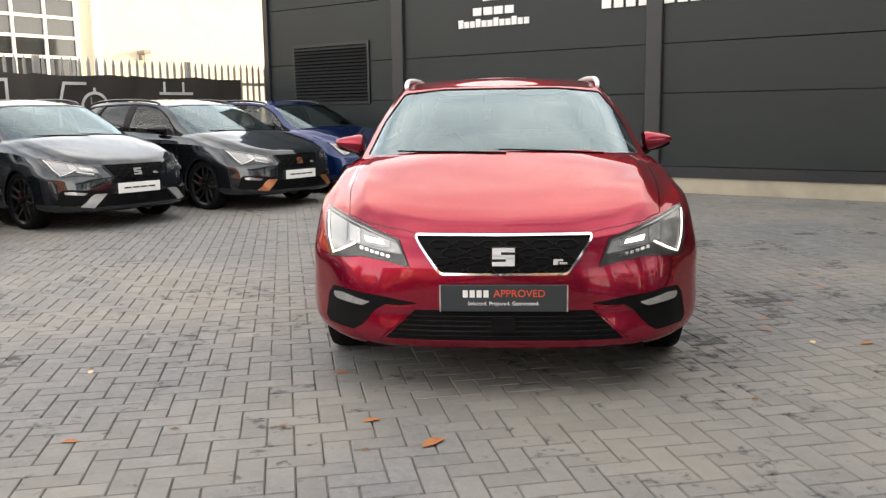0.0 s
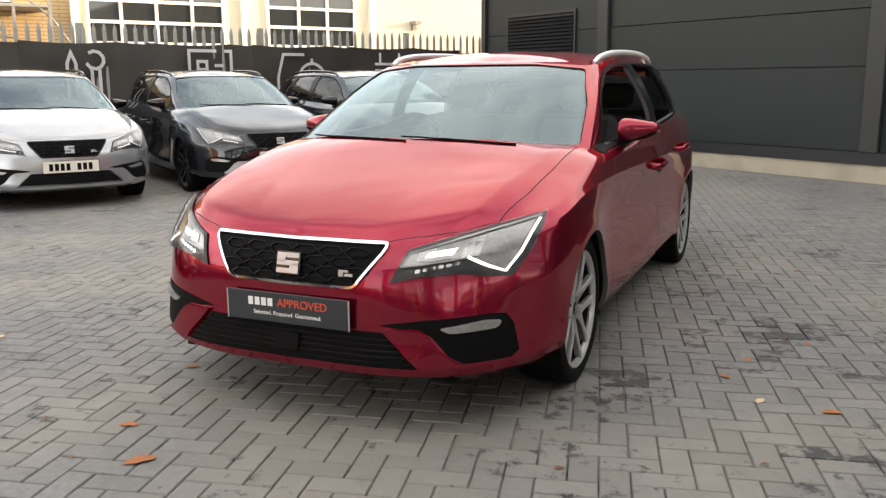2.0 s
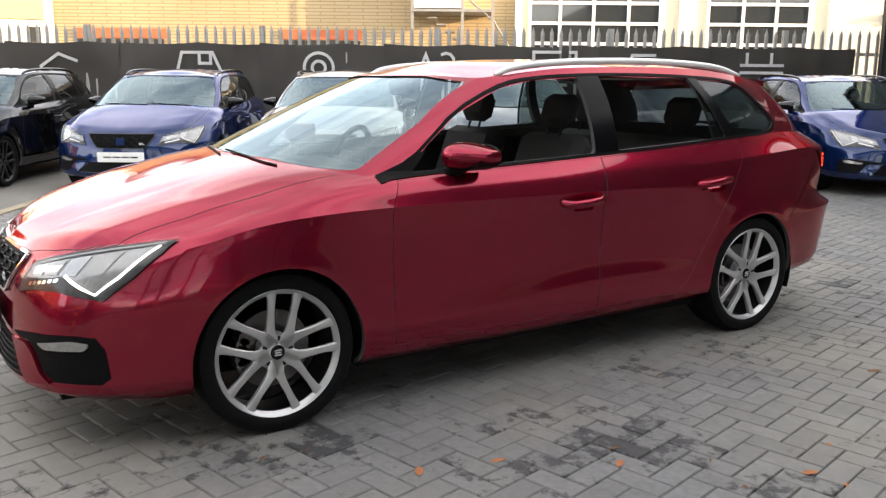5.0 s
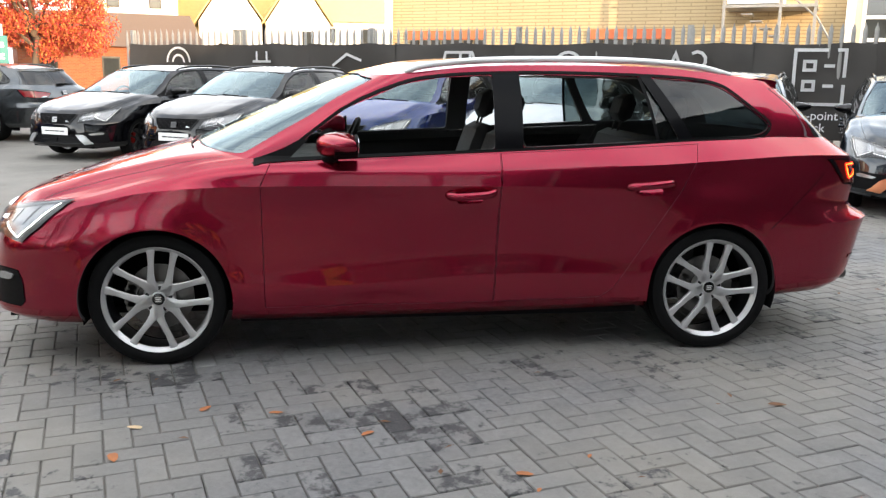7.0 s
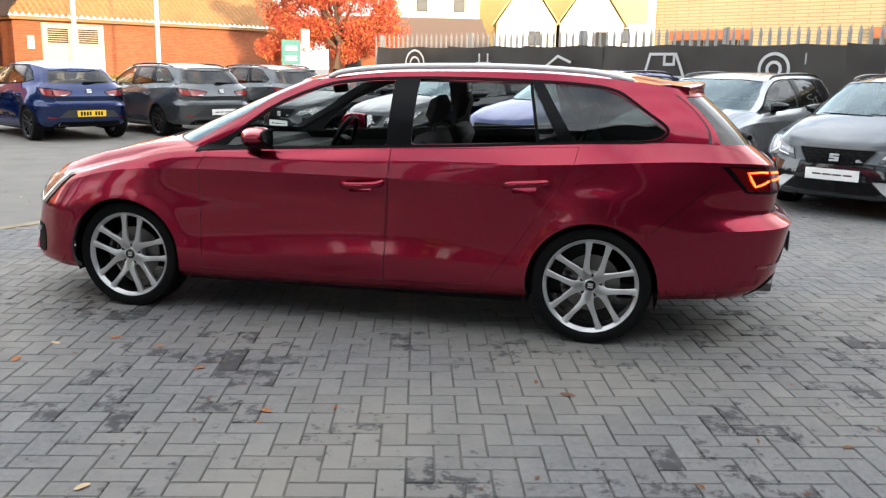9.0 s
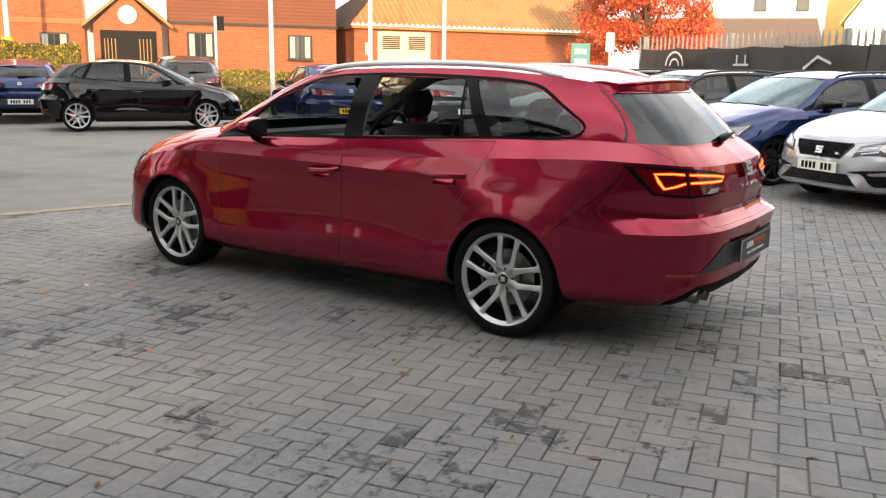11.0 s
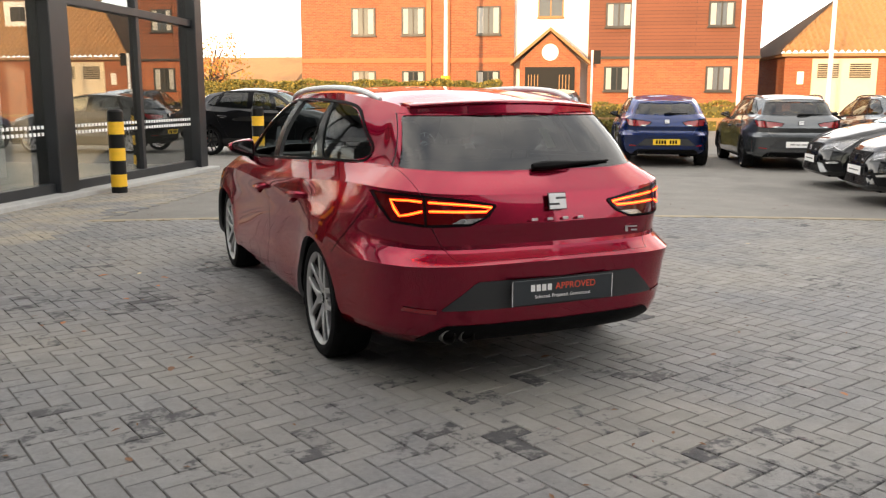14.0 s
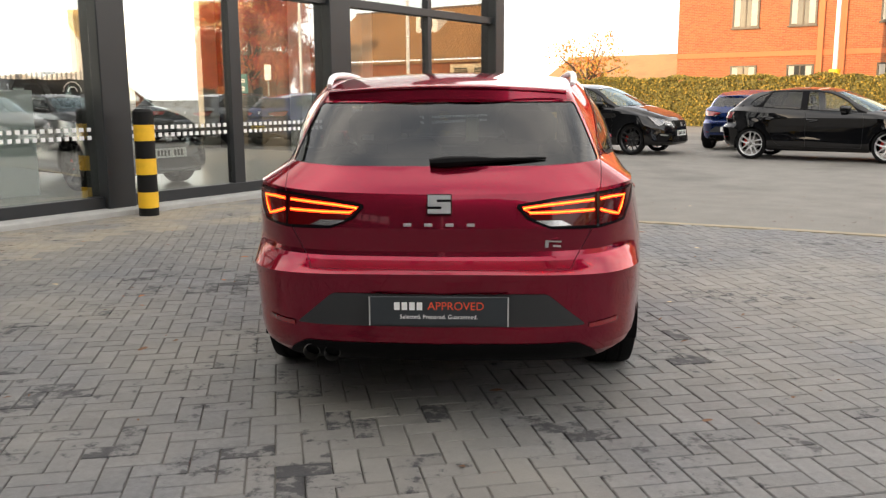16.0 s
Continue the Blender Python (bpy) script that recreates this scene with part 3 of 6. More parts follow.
def plain_plate(parent, y, z, face, material, bars):
    bm = boxes((-.26, .26, -.004, .004, -.055, .055), bevel=.002)
    bmesh.ops.transform(bm, matrix=pose(0, y, z), verts=bm.verts)
    p = part("number_plate", bm, material, parent, "number plate")
    m = pose(0, y + face * .0045, z, 90, 0, 0 if face < 0 else 180)
    if bars == "plate":
        spots = [(-.205 + k * .053 + (.05 if k > 3 else 0), .036, .035) for k in range(7)]
    else:
        spots = [(-.19 + k * .1, .085, .008) for k in range(4)]
    for x, w, h in spots:
        bm = boxes((x, x + w, -h, h, 0, .001))
        bmesh.ops.transform(bm, matrix=m, verts=bm.verts)
        part("plate_bar", bm, TRIM if bars == "plate" else MIDGREY, p)


def badge(parent, m, w, material, dark):
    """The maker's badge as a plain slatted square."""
    bm = boxes((-w * .52, w * .52, -w * .43, w * .43, 0, .003), bevel=.0015)
    bmesh.ops.transform(bm, matrix=m, verts=bm.verts)
    p = part("badge", bm, dark, parent)
    bm = bmesh.new()
    for x0, x1, z0, z1 in ((-.47, .47, .20, .38), (-.47, -.1, .02, .20), (-.47, .47, -.09, .09), (.1, .47, -.20, -.02), (-.47, .47, -.38, -.20)):
        box(bm, x0 * w, x1 * w, z0 * w, z1 * w, .003, .007)
    bmesh.ops.transform(bm, matrix=m, verts=bm.verts)
    part("badge_mark", bm, material, p, "", False)


def seat(name, parent, x, y, wide, tall=.62):
    s = part(name, boxes((x - wide / 2, x + wide / 2, y - .28, y + .24, .38, .55), bevel=.05), FABRIC, parent, "black cloth seat", True)
    bm = boxes((-wide / 2, wide / 2, -.07, .07, 0, tall), bevel=.05)
    bmesh.ops.transform(bm, matrix=pose(x, y + .25, .46, -20), verts=bm.verts)
    part("backrest", bm, FABRIC, s, "", True)
    if wide < .7:
        rest(s, x, y, tall)
    return s


def rest(s, x, y, tall):
    bm = boxes((-.125, .125, -.045, .045, tall + .03, tall + .20), bevel=.04)
    for q in (-.05, .05):
        cyl(bm, .007, .007, .12, pose(q, 0, tall + .02), 8)
    bmesh.ops.transform(bm, matrix=pose(x, y + .25, .46, -17), verts=bm.verts)
    part("headrest", bm, FABRIC, s, "", True)


def build_car(name, label, paint, st=True, main=False, rails=None, alloy=None, accent=None, front_plate=("none", None), rear_plate=("none", None), caliper=None, grille_ring=None, m=Matrix()):
    car = thing(name, label, "car", m)
    shell, tree = ring_shell(st, (paint, LINING), main)
    dy = 0 if st else -.27
    arches = []
    for y in (0, 2.64):
        bm = bmesh.new()
        cyl(bm, .336, .336, 2.6, pose(0, y, .306, 0, 90, 0), 96)
        arches.append(bm)
    wf = [(.58, .945), (1.545, .990), (1.552, 1.328), (1.30, 1.312), (1.12, 1.278), (.86, 1.168), (.69, 1.045)]
    wr = [(1.672, .999), (2.455, 1.036), (2.285, 1.328), (1.676, 1.334)]
    if st:
        wq = [(2.515, 1.040), (2.86, 1.050), (2.94, 1.064), (2.974, 1.093), (2.955, 1.120), (2.86, 1.187), (2.76, 1.257), (2.70, 1.288), (2.60, 1.310), (2.335, 1.326)]
    else:
        wq = [(2.52, 1.05), (2.64, 1.07), (2.70, 1.10), (2.55, 1.22), (2.38, 1.28)]
    ws = rounded([(-.738, .960), (-.40, .990), (.40, .990), (.738, .960), (.682, 1.14), (.590, 1.304), (.34, 1.329), (-.34, 1.329), (-.590, 1.304), (-.682, 1.14)], .02)
    rwx, rwt = (.634, .545) if st else (.605, .503)
    rw = rounded([(-rwx, 1.036), (-.40, 1.024), (.40, 1.024), (rwx, 1.036), (rwt, 1.272 + dy * .09), (-rwt, 1.272 + dy * .09)], .02)
    wf, wr, wq = rounded(wf, .025, 3), rounded(wr, .025, 3), rounded(wq, .03, 3)
    y_ws, y_rw = (-.3, 1.35), (2.75 if not st else 2.95, 4.2)
    cuts = arches + [prism(wf, "x", -1.3, 1.3), prism(wr, "x", -1.3, 1.3), prism(wq, "x", -1.3, 1.3), prism(ws, "y", *y_ws), prism(rw, "y", *y_rw)]
    body = boolean(shell, cuts)
    fd = [(.478, .268), (1.538, .275), (1.548, .5), (1.566, .90), (1.566, .974), (.512, .924), (.469, .83)]
    rd = [(1.541, .275), (2.06, .285), (2.13, .33), (2.25, .50), (2.36, .67), (2.45, .80), (2.53, .94), (2.548, 1.016), (1.569, .974), (1.569, .9), (1.551, .5)]
    gate = [(-.50, .648), (.50, .648), (.548, .72), (.588, .80), (.608, .90), (.634, 1.0), (rwx + .012, 1.045), (rwt + .010, 1.280 + dy * .09), (-rwt - .010, 1.280 + dy * .09), (-rwx - .012, 1.045), (-.634, 1.0), (-.608, .90), (-.588, .80), (-.548, .72)]
    hood = [(0, -.789), (.20, -.778), (.36, -.752), (.50, -.690), (.60, -.626), (.69, -.52), (.726, -.28), (.738, 0), (.735, .30), (.62, .225), (.40, .11), (0, .06)]
    hood = hood + [(-a, b) for a, b in hood[-2:0:-1]]
    wholes = {}
    for key, poly, axis, lo, hi in (("front_door", fd, "x", .5, 1.3), ("rear_door", rd, "x", .5, 1.3), ("front_door_r", fd, "x", -1.3, -.5), ("rear_door_r", rd, "x", -1.3, -.5), ("tailgate", gate, "y", y_rw[0], 4.2), ("bonnet", hood, "z", .66, 1.3)):
        wholes[key] = boolean(body, [prism(shrink(poly, .003), axis, lo, hi)], "INTERSECT")
    for key, poly, axis, lo, hi in (("fd", fd, "x", .5, 1.3), ("rd", rd, "x", .5, 1.3), ("fd", fd, "x", -1.3, -.5), ("rd", rd, "x", -1.3, -.5), ("tg", gate, "y", y_rw[0], 4.2), ("bn", hood, "z", .66, 1.3)):
        body = boolean(body, [prism(poly, axis, lo, hi)])
    mesh_part("body", body, None, car, "", 14)
    doors = {}
    for key in wholes:
        nm = key.replace("_r", "") if key.endswith("_r") else key
        doors[key] = mesh_part(nm, wholes[key], None, car, "", 14)
    for key, y, z, s in (("front_door", 1.425, .787, 1), ("rear_door", 2.295, .818, 1), ("front_door_r", 1.425, .787, -1), ("rear_door_r", 2.295, .818, -1)):
        bar = []
        for q, lift in ((-.112, -.01), (-.10, .018), (-.07, .034), (0, .040), (.07, .038), (.10, .022), (.112, -.01)):
            hit, nor, _, _ = tree.ray_cast(Vector((s * 3, y + q, z + .006 + q * .06)), Vector((-s, 0, 0)))
            bar.append(hit + nor * lift)
        bm = tube(bar, .0145, 10)
        for v in bm.verts:
            v.co.z = z + .006 + (v.co.z - z - .006) * 1.25
        part("handle", bm, paint, doors[key], "", True)
        # the finger recess below it, its floor turned up to the sky
        bm = lay_on(tree, rounded([(y - .07, z - .040), (y + .05, z - .036), (y + .055, z - .006), (y - .065, z - .010)], .016, 3), "x", s, .002, 0, .03)
        for v in bm.verts:
            v.co.x += s * .030 * min(1, max(0, (z - .008 - v.co.z) / .03))
        part("handle_recess", bm, paint, doors[key], "", True)
    # glass
    part("windscreen", lay_on(tree, ws, "y", -1, -.006, 0, .04), SCREEN, car, "large raked clear windscreen", True)
    part("rear_window", lay_on(tree, rw, "y", 1, -.004, 0, .04), TINT, doors["tailgate"], "dark tinted rear window", True)
    for s in (1, -1):
        part("quarter_glass", lay_on(tree, wq, "x", s, -.004, 0, .04), SIDETINT, car, "dark tinted quarter glass", True)
        if not main or s < 0:
            part("door_glass", lay_on(tree, wf, "x", s, -.006, 0, .05), CLEAR, car, "", True)
            part("door_glass", lay_on(tree, wr, "x", s, -.006, 0, .05), CLEAR if main else SIDETINT, car, "", True)
        part("mirror_triangle", lay_on(tree, [(.43, .925), (.60, .945), (.69, 1.035), (.60, 1.0), (.50, .955)], "x", s, .003), TRIM, car)
        part("door_pillar", lay_on(tree, [(1.541, .988), (1.676, .997), (1.680, 1.336), (1.548, 1.332)], "x", s, .003), PILLAR, car, "black pillar cover", True)
        part("door_pillar", lay_on(tree, [(2.450, 1.033), (2.522, 1.042), (2.340, 1.328), (2.280, 1.330)], "x", s, .003), PILLAR, car, "", True)
        topline = [(.44, .935), (.62, 1.005), (.86, 1.176), (1.12, 1.286), (1.30, 1.320), (1.53, 1.336), (1.9, 1.343), (2.37, 1.333), (2.60, 1.317), (2.71, 1.294), (2.77, 1.262), (2.87, 1.192), (2.965, 1.126), (2.984, 1.094)] if st else [(.44, .935), (.62, 1.005), (.86, 1.176), (1.12, 1.286), (1.30, 1.320), (1.53, 1.336), (1.9, 1.343), (2.3, 1.335), (2.40, 1.285), (2.56, 1.228), (2.71, 1.10)]
        if st:
            part("fixed_pane", lay_on(tree, [(2.342, 1.034), (2.448, 1.038), (2.295, 1.318), (2.288, 1.318)], "x", s, -.007, 0, .05), SIDETINT, car, "small fixed door glass", True)
            part("glass_divider", lay_on(tree, strip([(2.278, 1.326), (2.31, 1.18), (2.338, 1.034)], .016), "x", s, .001, 0, .05), TRIM, car)
        part("window_seal", lay_on(tree, strip(spline(topline, 36), .013), "x", s, .0035, 0, .05), TRIM, car, "black window seal", True)
        lowline = [(.44, .922), (.60, .940), (1.55, .985), (2.0, 1.006), (2.5, 1.034), (2.86, 1.043), (2.945, 1.057), (2.983, 1.090)] if st else [(.44, .922), (.60, .940), (1.55, .985), (2.0, 1.006), (2.5, 1.04), (2.72, 1.085)]
        part("window_seal", lay_on(tree, strip(spline(lowline, 30), .013), "x", s, .0035, 0, .05), TRIM, car, "", True)
    # lamps and front
    ring = grille_ring or CHROME
    for s in (1, -1):
        hl = [(.393, .550), (.44, .662), (.60, .711), (.69, .736), (.775, .756), (.810, .762), (.818, .72), (.800, .64), (.765, .566), (.70, .572), (.62, .584), (.50, .573)]
        P = (lambda p: p) if s > 0 else mirrored
        lamp = part("headlight", lay_on(tree, P(hl), "y", -1, .006, 0, .015), LAMPINNER, car, "angular LED headlight with white light strip", True)
        part("reflector", lay_on(tree, P([(.43, .606), (.452, .646), (.60, .688), (.69, .712), (.790, .740), (.765, .64), (.742, .59), (.70, .606), (.63, .638), (.55, .626)]), "y", -1, .009), LAMPFILL, lamp, "", True)
        white = LED if main else WHITE
        part("light_strip", lay_on(tree, P(strip([(.425, .603), (.45, .650), (.60, .696), (.69, .721), (.800, .750)], .005)), "y", -1, .013), LAMPFILL, lamp)
        part("light_strip", lay_on(tree, P(strip([(.425, .603), (.55, .620), (.63, .634), (.70, .602), (.740, .584)], .005)), "y", -1, .013), LAMPFILL, lamp)
        part("light_strip", lay_on(tree, P(strip([(.632, .634), (.70, .602), (.742, .584), (.772, .64), (.799, .740)], .008)), "y", -1, .014), white, lamp, "white LED strip")
        for k in range(4):
            a = .475 + k * .068
            b0, b1 = .622 + k * .006, .655 + k * .019
            part("lamp_cell", lay_on(tree, P([(a, b0), (a + .052, b0 + .004), (a + .056, b1 + .010), (a + .004, b1 - .004)]), "y", -1, .012), (REFLECTOR, LAMPFILL)[k % 2], lamp)
        part("projector", lay_on(tree, P([(.50, .634), (.585, .642), (.595, .664), (.51, .650)]), "y", -1, .014), LED if main else REFLECTOR, lamp, "bright projector lens")
        for k in range(6):
            a, b = .475 + k * .024, .585 + k * .005
            part("lamp_bead", lay_on(tree, P([(a, b), (a + .016, b + .002), (a + .018, b + .014), (a + .002, b + .012)]), "y", -1, .011), CHROME, lamp)
        part("lens", lay_on(tree, P(hl), "y", -1, .019, 0, .02), LENS, lamp, "clear headlight lens", True)
        fogp = [(.36, .402), (.52, .426), (.70, .442), (.755, .438), (.777, .40), (.794, .30), (.775, .276), (.645, .272), (.60, .30), (.545, .366), (.50, .392), (.43, .392)]
        fp = part("air_intake", lay_on(tree, P(fogp), "y", -1, .003), TRIM, car, "black fog lamp surround", True)
        part("fog_lamp", lay_on(tree, P(rounded([(.565, .398), (.70, .424), (.745, .418), (.735, .392), (.60, .380)], .012)), "y", -1, .010, .006), LAMPFILL, fp, "clear fog lamp", True)
        blade = rounded([(.375, .388), (.43, .387), (.50, .387), (.54, .360), (.597, .296), (.64, .266), (.52, .250), (.45, .31)], .008, 2)
        part("bumper_blade", lay_on(tree, P(blade), "y", -1, .016, .014, .03), accent or paint, car, "coloured intake blade" if accent else "", True)
    gp = rounded([(-.370, .679), (.370, .679), (.348, .640), (.262, .528), (-.262, .528), (-.348, .640)], .018)
    grille = part("grille", lay_on(tree, gp, "y", -1, .002, 0, .03), TRIM, car, "black honeycomb grille with chrome surround")
    closed = gp + [gp[0]]
    part("grille_surround", lay_on(tree, strip(closed, .0095), "y", -1, .012, .010, .03), ring, grille, "", True)
    bm = bmesh.new()
    for row in range(4):
        for k in range(-4, 5):
            cx, cz = k * .105 + (.0525 if row % 2 else 0), .547 + row * .034
            half = .262 + (.345 - .262) * (cz - .528) / .112
            if abs(cx) > half - .03:
                continue
            ring_pts = [(cx + .052 * a, cz + .0165 * b) for a, b in ((-1, 0), (-.55, 1), (.55, 1), (1, 0), (.55, -1), (-.55, -1))]
            vs = []
            for grow, dep in ((1.0, .009), (.90, .010), (.86, .001)):
                row_v = []
                for px, pz in ring_pts:
                    qx, qz = cx + (px - cx) * grow, cz + (pz - cz) * grow
                    hit, nor, _, _ = tree.ray_cast(Vector((qx, -3, qz)), Vector((0, 1, 0)))
                    if hit is None:
                        break
                    row_v.append(bm.verts.new(hit + Vector((0, -dep, 0))))
                vs.append(row_v)
            if all(len(r) == 6 for r in vs):
                for a, b in zip(vs, vs[1:]):
                    for i in range(6):
                        bm.faces.new((a[i], a[(i + 1) % 6], b[(i + 1) % 6], b[i]))
    bmesh.ops.recalc_face_normals(bm, faces=bm.faces)
    part("honeycomb", bm, GRILLE, grille)
    lg = [(-.37, .376), (.37, .376), (.45, .30), (.50, .252), (-.50, .252), (-.45, .30)]
    low = part("lower_grille", lay_on(tree, lg, "y", -1, .002, 0, .04), TRIM, car, "black lower grille")
    for z in (.27, .29, .31, .33, .35):
        w = .49 - (z - .252) * .95
        part("grille_bar", lay_on(tree, strip([(-w, z), (-w * .3, z), (w * .3, z), (w, z)], .0055), "y", -1, .010, .006, .08), GRILLE, low)
    part("radar_sensor", lay_on(tree, rounded([(-.048, .345), (.048, .345), (.048, .285), (-.048, .285)], .008), "y", -1, .018, .014), TRIM, low, "", True)
    badge(car, pose(0, -.844, .600, 77, 0, 0), .098, ALLOY if not accent else accent, GLOSS)
    bm = boxes((.205, .225, -.003, .003, -.012, .012), (.225, .245, -.003, .003, .004, .012), (.230, .262, -.003, .003, -.010, .0), bevel=.001)
    bmesh.ops.transform(bm, matrix=pose(0, -.838, .578, -8), verts=bm.verts)
    part("trim_badge", bm, ALLOY, car)
    kind, pm = front_plate
    if kind == "dealer":
        dealer_plate(car, -.864, .432, -1)
        dealer_plate(car, 3.676, .497, 1)
    else:
        plain_plate(car, -.864, .432, -1, pm, kind)
        plain_plate(car, 3.676 + dy, .497, 1, rear_plate[1] or pm, rear_plate[0] if rear_plate[1] else kind)
    # back
    for s in (1, -1):
        P = (lambda p: p) if s > 0 else mirrored
        tl = [(.295, .882), (.45, .908), (.60, .924), (.72, .934), (.766, .939), (.748, .875), (.718, .812), (.60, .798), (.42, .803), (.335, .838)]
        lamp = part("tail_light", lay_on(tree, P(tl), "y", 1, .004, 0, .02), LITLENS if main else REDLENS, car, "red LED tail light, lit" if main else "red tail light", True)
        part("lens_rim", lay_on(tree, P(strip(tl + tl[:1], .011)), "y", 1, .0055, 0, .02), PILLAR, lamp)
        lines = ([(.612, .902), (.66, .908), (.716, .908), (.704, .868), (.690, .838), (.66, .846), (.612, .862)], [(.588, .900), (.50, .893), (.40, .884), (.315, .873), (.345, .856), (.45, .858), (.588, .862)])
        for line in lines:
            part("light_strip", lay_on(tree, P(strip(line, .012 if main else .008)), "y", 1, .0075), REDLED if main else REDLENS, lamp, "glowing red strip" if main else "")
        if main:
            for line in lines:
                part("strip_core", lay_on(tree, P(strip(line, .0036)), "y", 1, .0092), AMBERLED, lamp, "glowing amber line")
        part("reversing_lamp", lay_on(tree, P([(.36, .828), (.46, .828), (.50, .808), (.42, .806)]), "y", 1, .007), REFLECTOR, lamp)
        part("lamp_divider", lay_on(tree, P(strip([(.602, .925), (.602, .80)], .010)), "y", 1, .008), GLOSS, lamp)
        part("panel_gap", lay_on(tree, strip([(3.235, .872), (3.12, .77), (3.02, .685), (2.925, .605)], .005), "x", s, .0012, 0, .03), GLOSS, car)
        part("rear_reflector", lay_on(tree, P([(.575, .428), (.70, .436), (.70, .418), (.575, .410)]), "y", 1, .004), REDLENS, car)
    dp = rounded([(-.41, .558), (.41, .558), (.565, .425), (-.565, .425)], .02)
    part("bumper_panel", lay_on(tree, dp, "y", 1, .003), DARKGREY, car, "dark grey plastic bumper panel", True)
    part("diffuser", lay_on(tree, rounded([(-.53, .352), (.53, .352), (.60, .31), (.63, .258), (-.63, .258), (-.60, .31)], .02), "y", 1, .005, .003), TRIM, car, "black plastic diffuser", True)
    for x in (.515, .43):
        bm = lathe([(.027, -.10), (.031, -.10), (.033, 0), (.031, .003), (.029, -.01), (.027, -.09)], 24, pose(x, (3.562 if x > .5 else 3.578) + dy, .298, 0, 0, 90))
        part("exhaust_tip", bm, STEEL, car, "chrome exhaust tip", True)
    badge(doors["tailgate"], pose(0, 3.606 + dy, .893, 76, 0, 180), .092, ALLOY, GLOSS)
    if main:
        for k in range(4):
            x = -.136 + k * .080
            bm = boxes((x, x + .030, -.006, .006, 0, .003), bevel=.001)
            bmesh.ops.transform(bm, matrix=pose(0, 3.618, .816, 82, 0, 180), verts=bm.verts)
            part("name_bar", bm, ALLOY, doors["tailgate"], "bright metal letter block")
        part("sticker", lay_on(tree, [(-.092, 1.122), (-.142, 1.122), (-.140, 1.214), (-.092, 1.214)], "y", 1, -.007, 0, .05), mat("pale_sticker", (.55, .60, .38), .6, vary=.08), doors["tailgate"], "pale green paper behind the glass")
        part("sticker", lay_on(tree, [(.284, 1.127), (.332, 1.127), (.332, 1.147), (.284, 1.147)], "y", 1, -.007, 0, .05), WHITE, doors["tailgate"], "small white label behind the glass")
        bm = boxes((-.03, -.018, -.014, .014, 0, .004), (-.03, .03, .008, .014, 0, .004), (0, .03, -.010, -.002, 0, .004))
        bmesh.ops.transform(bm, matrix=pose(-.432, 3.577, .738, 80, 0, 168), verts=bm.verts)
        part("trim_badge", bm, ALLOY, doors["tailgate"])
    # roof spoiler, a lip over the glass with a hollow rear face, swept forward at its ends
    ysp, zsp, wsp = (3.118, 1.339, .510) if st else (2.845, 1.288, .47)
    bm = bmesh.new()
    rows = []
    for k in range(25):
        x = (k / 12 - 1) * wsp
        a = abs(x) / wsp
        y0, z0 = ysp - .105 * a ** 2.4, zsp - .022 * a ** 2
        hit = tree.ray_cast(Vector((x, y0 - .10, 3)), Vector((0, 0, -1)))[0]
        rows.append([bm.verts.new((x, y0 + p, z)) for p, z in ((-.10, hit.z - .004), (-.03, (hit.z + z0) / 2 + .006), (.058, z0 + .003), (.070, z0 - .002), (.071, z0 - .010), (.064, z0 - .018), (.070, z0 - .056), (.050, z0 - .068), (-.10, hit.z - .05))])
    for a, c in zip(rows, rows[1:]):
        for q in range(9):
            bm.faces.new((a[q], a[(q + 1) % 9], c[(q + 1) % 9], c[q]))
    bm.faces.new(rows[0])
    bm.faces.new(rows[-1][::-1])
    bmesh.ops.recalc_face_normals(bm, faces=bm.faces)
    part("spoiler", bm, paint, doors["tailgate"], "", True)
    pts = []
    for k in range(10):
        hit, nor, _, _ = tree.ray_cast(Vector((.045 - .455 * k / 9, 5, 1.030 + .020 * k / 9)), Vector((0, -1, 0)))
        pts.append(hit + nor * np.interp(k, (0, 4, 9), (.014, .012, .004)))
    bm = tube(pts, [.014, .021, .021, .018, .014, .009, .008, .007, .006, .004], 8)
    part("rear_wiper", bm, TRIM, doors["tailgate"], "black rear wiper", True)
    for x0, x1 in ((-.55, .02), (-.02, .52)):
        pts = []
        for k in range(9):
            x = x0 + (x1 - x0) * k / 8
            hit, nor, _, _ = tree.ray_cast(Vector((x, -3, 0.988 - .016 * (k / 8 - .5) - .03 * x * x)), Vector((0, 1, 0)))
            pts.append(hit + nor * .004)
        part("wiper", tube(pts, .0042, 6), TRIM, car, "black wiper blade")
    # roof rails, mirrors, aerial
    if st:
        for s in (1, -1):
            line = spline([(.594 * s, 1.14, 1.336), (.603 * s, 1.25, 1.370), (.610 * s, 1.55, 1.398), (.602 * s, 2.1, 1.408), (.586 * s, 2.55, 1.390), (.560 * s, 2.80, 1.346)], 24)
            bm = tube(line, [.010 + .007 * math.sin(math.pi * min(1, max(0, k / 23))) ** .4 for k in range(24)], 10)
            part("roof_rail", bm, rails, car, "satin silver roof rail" if main else "black roof rail", True)
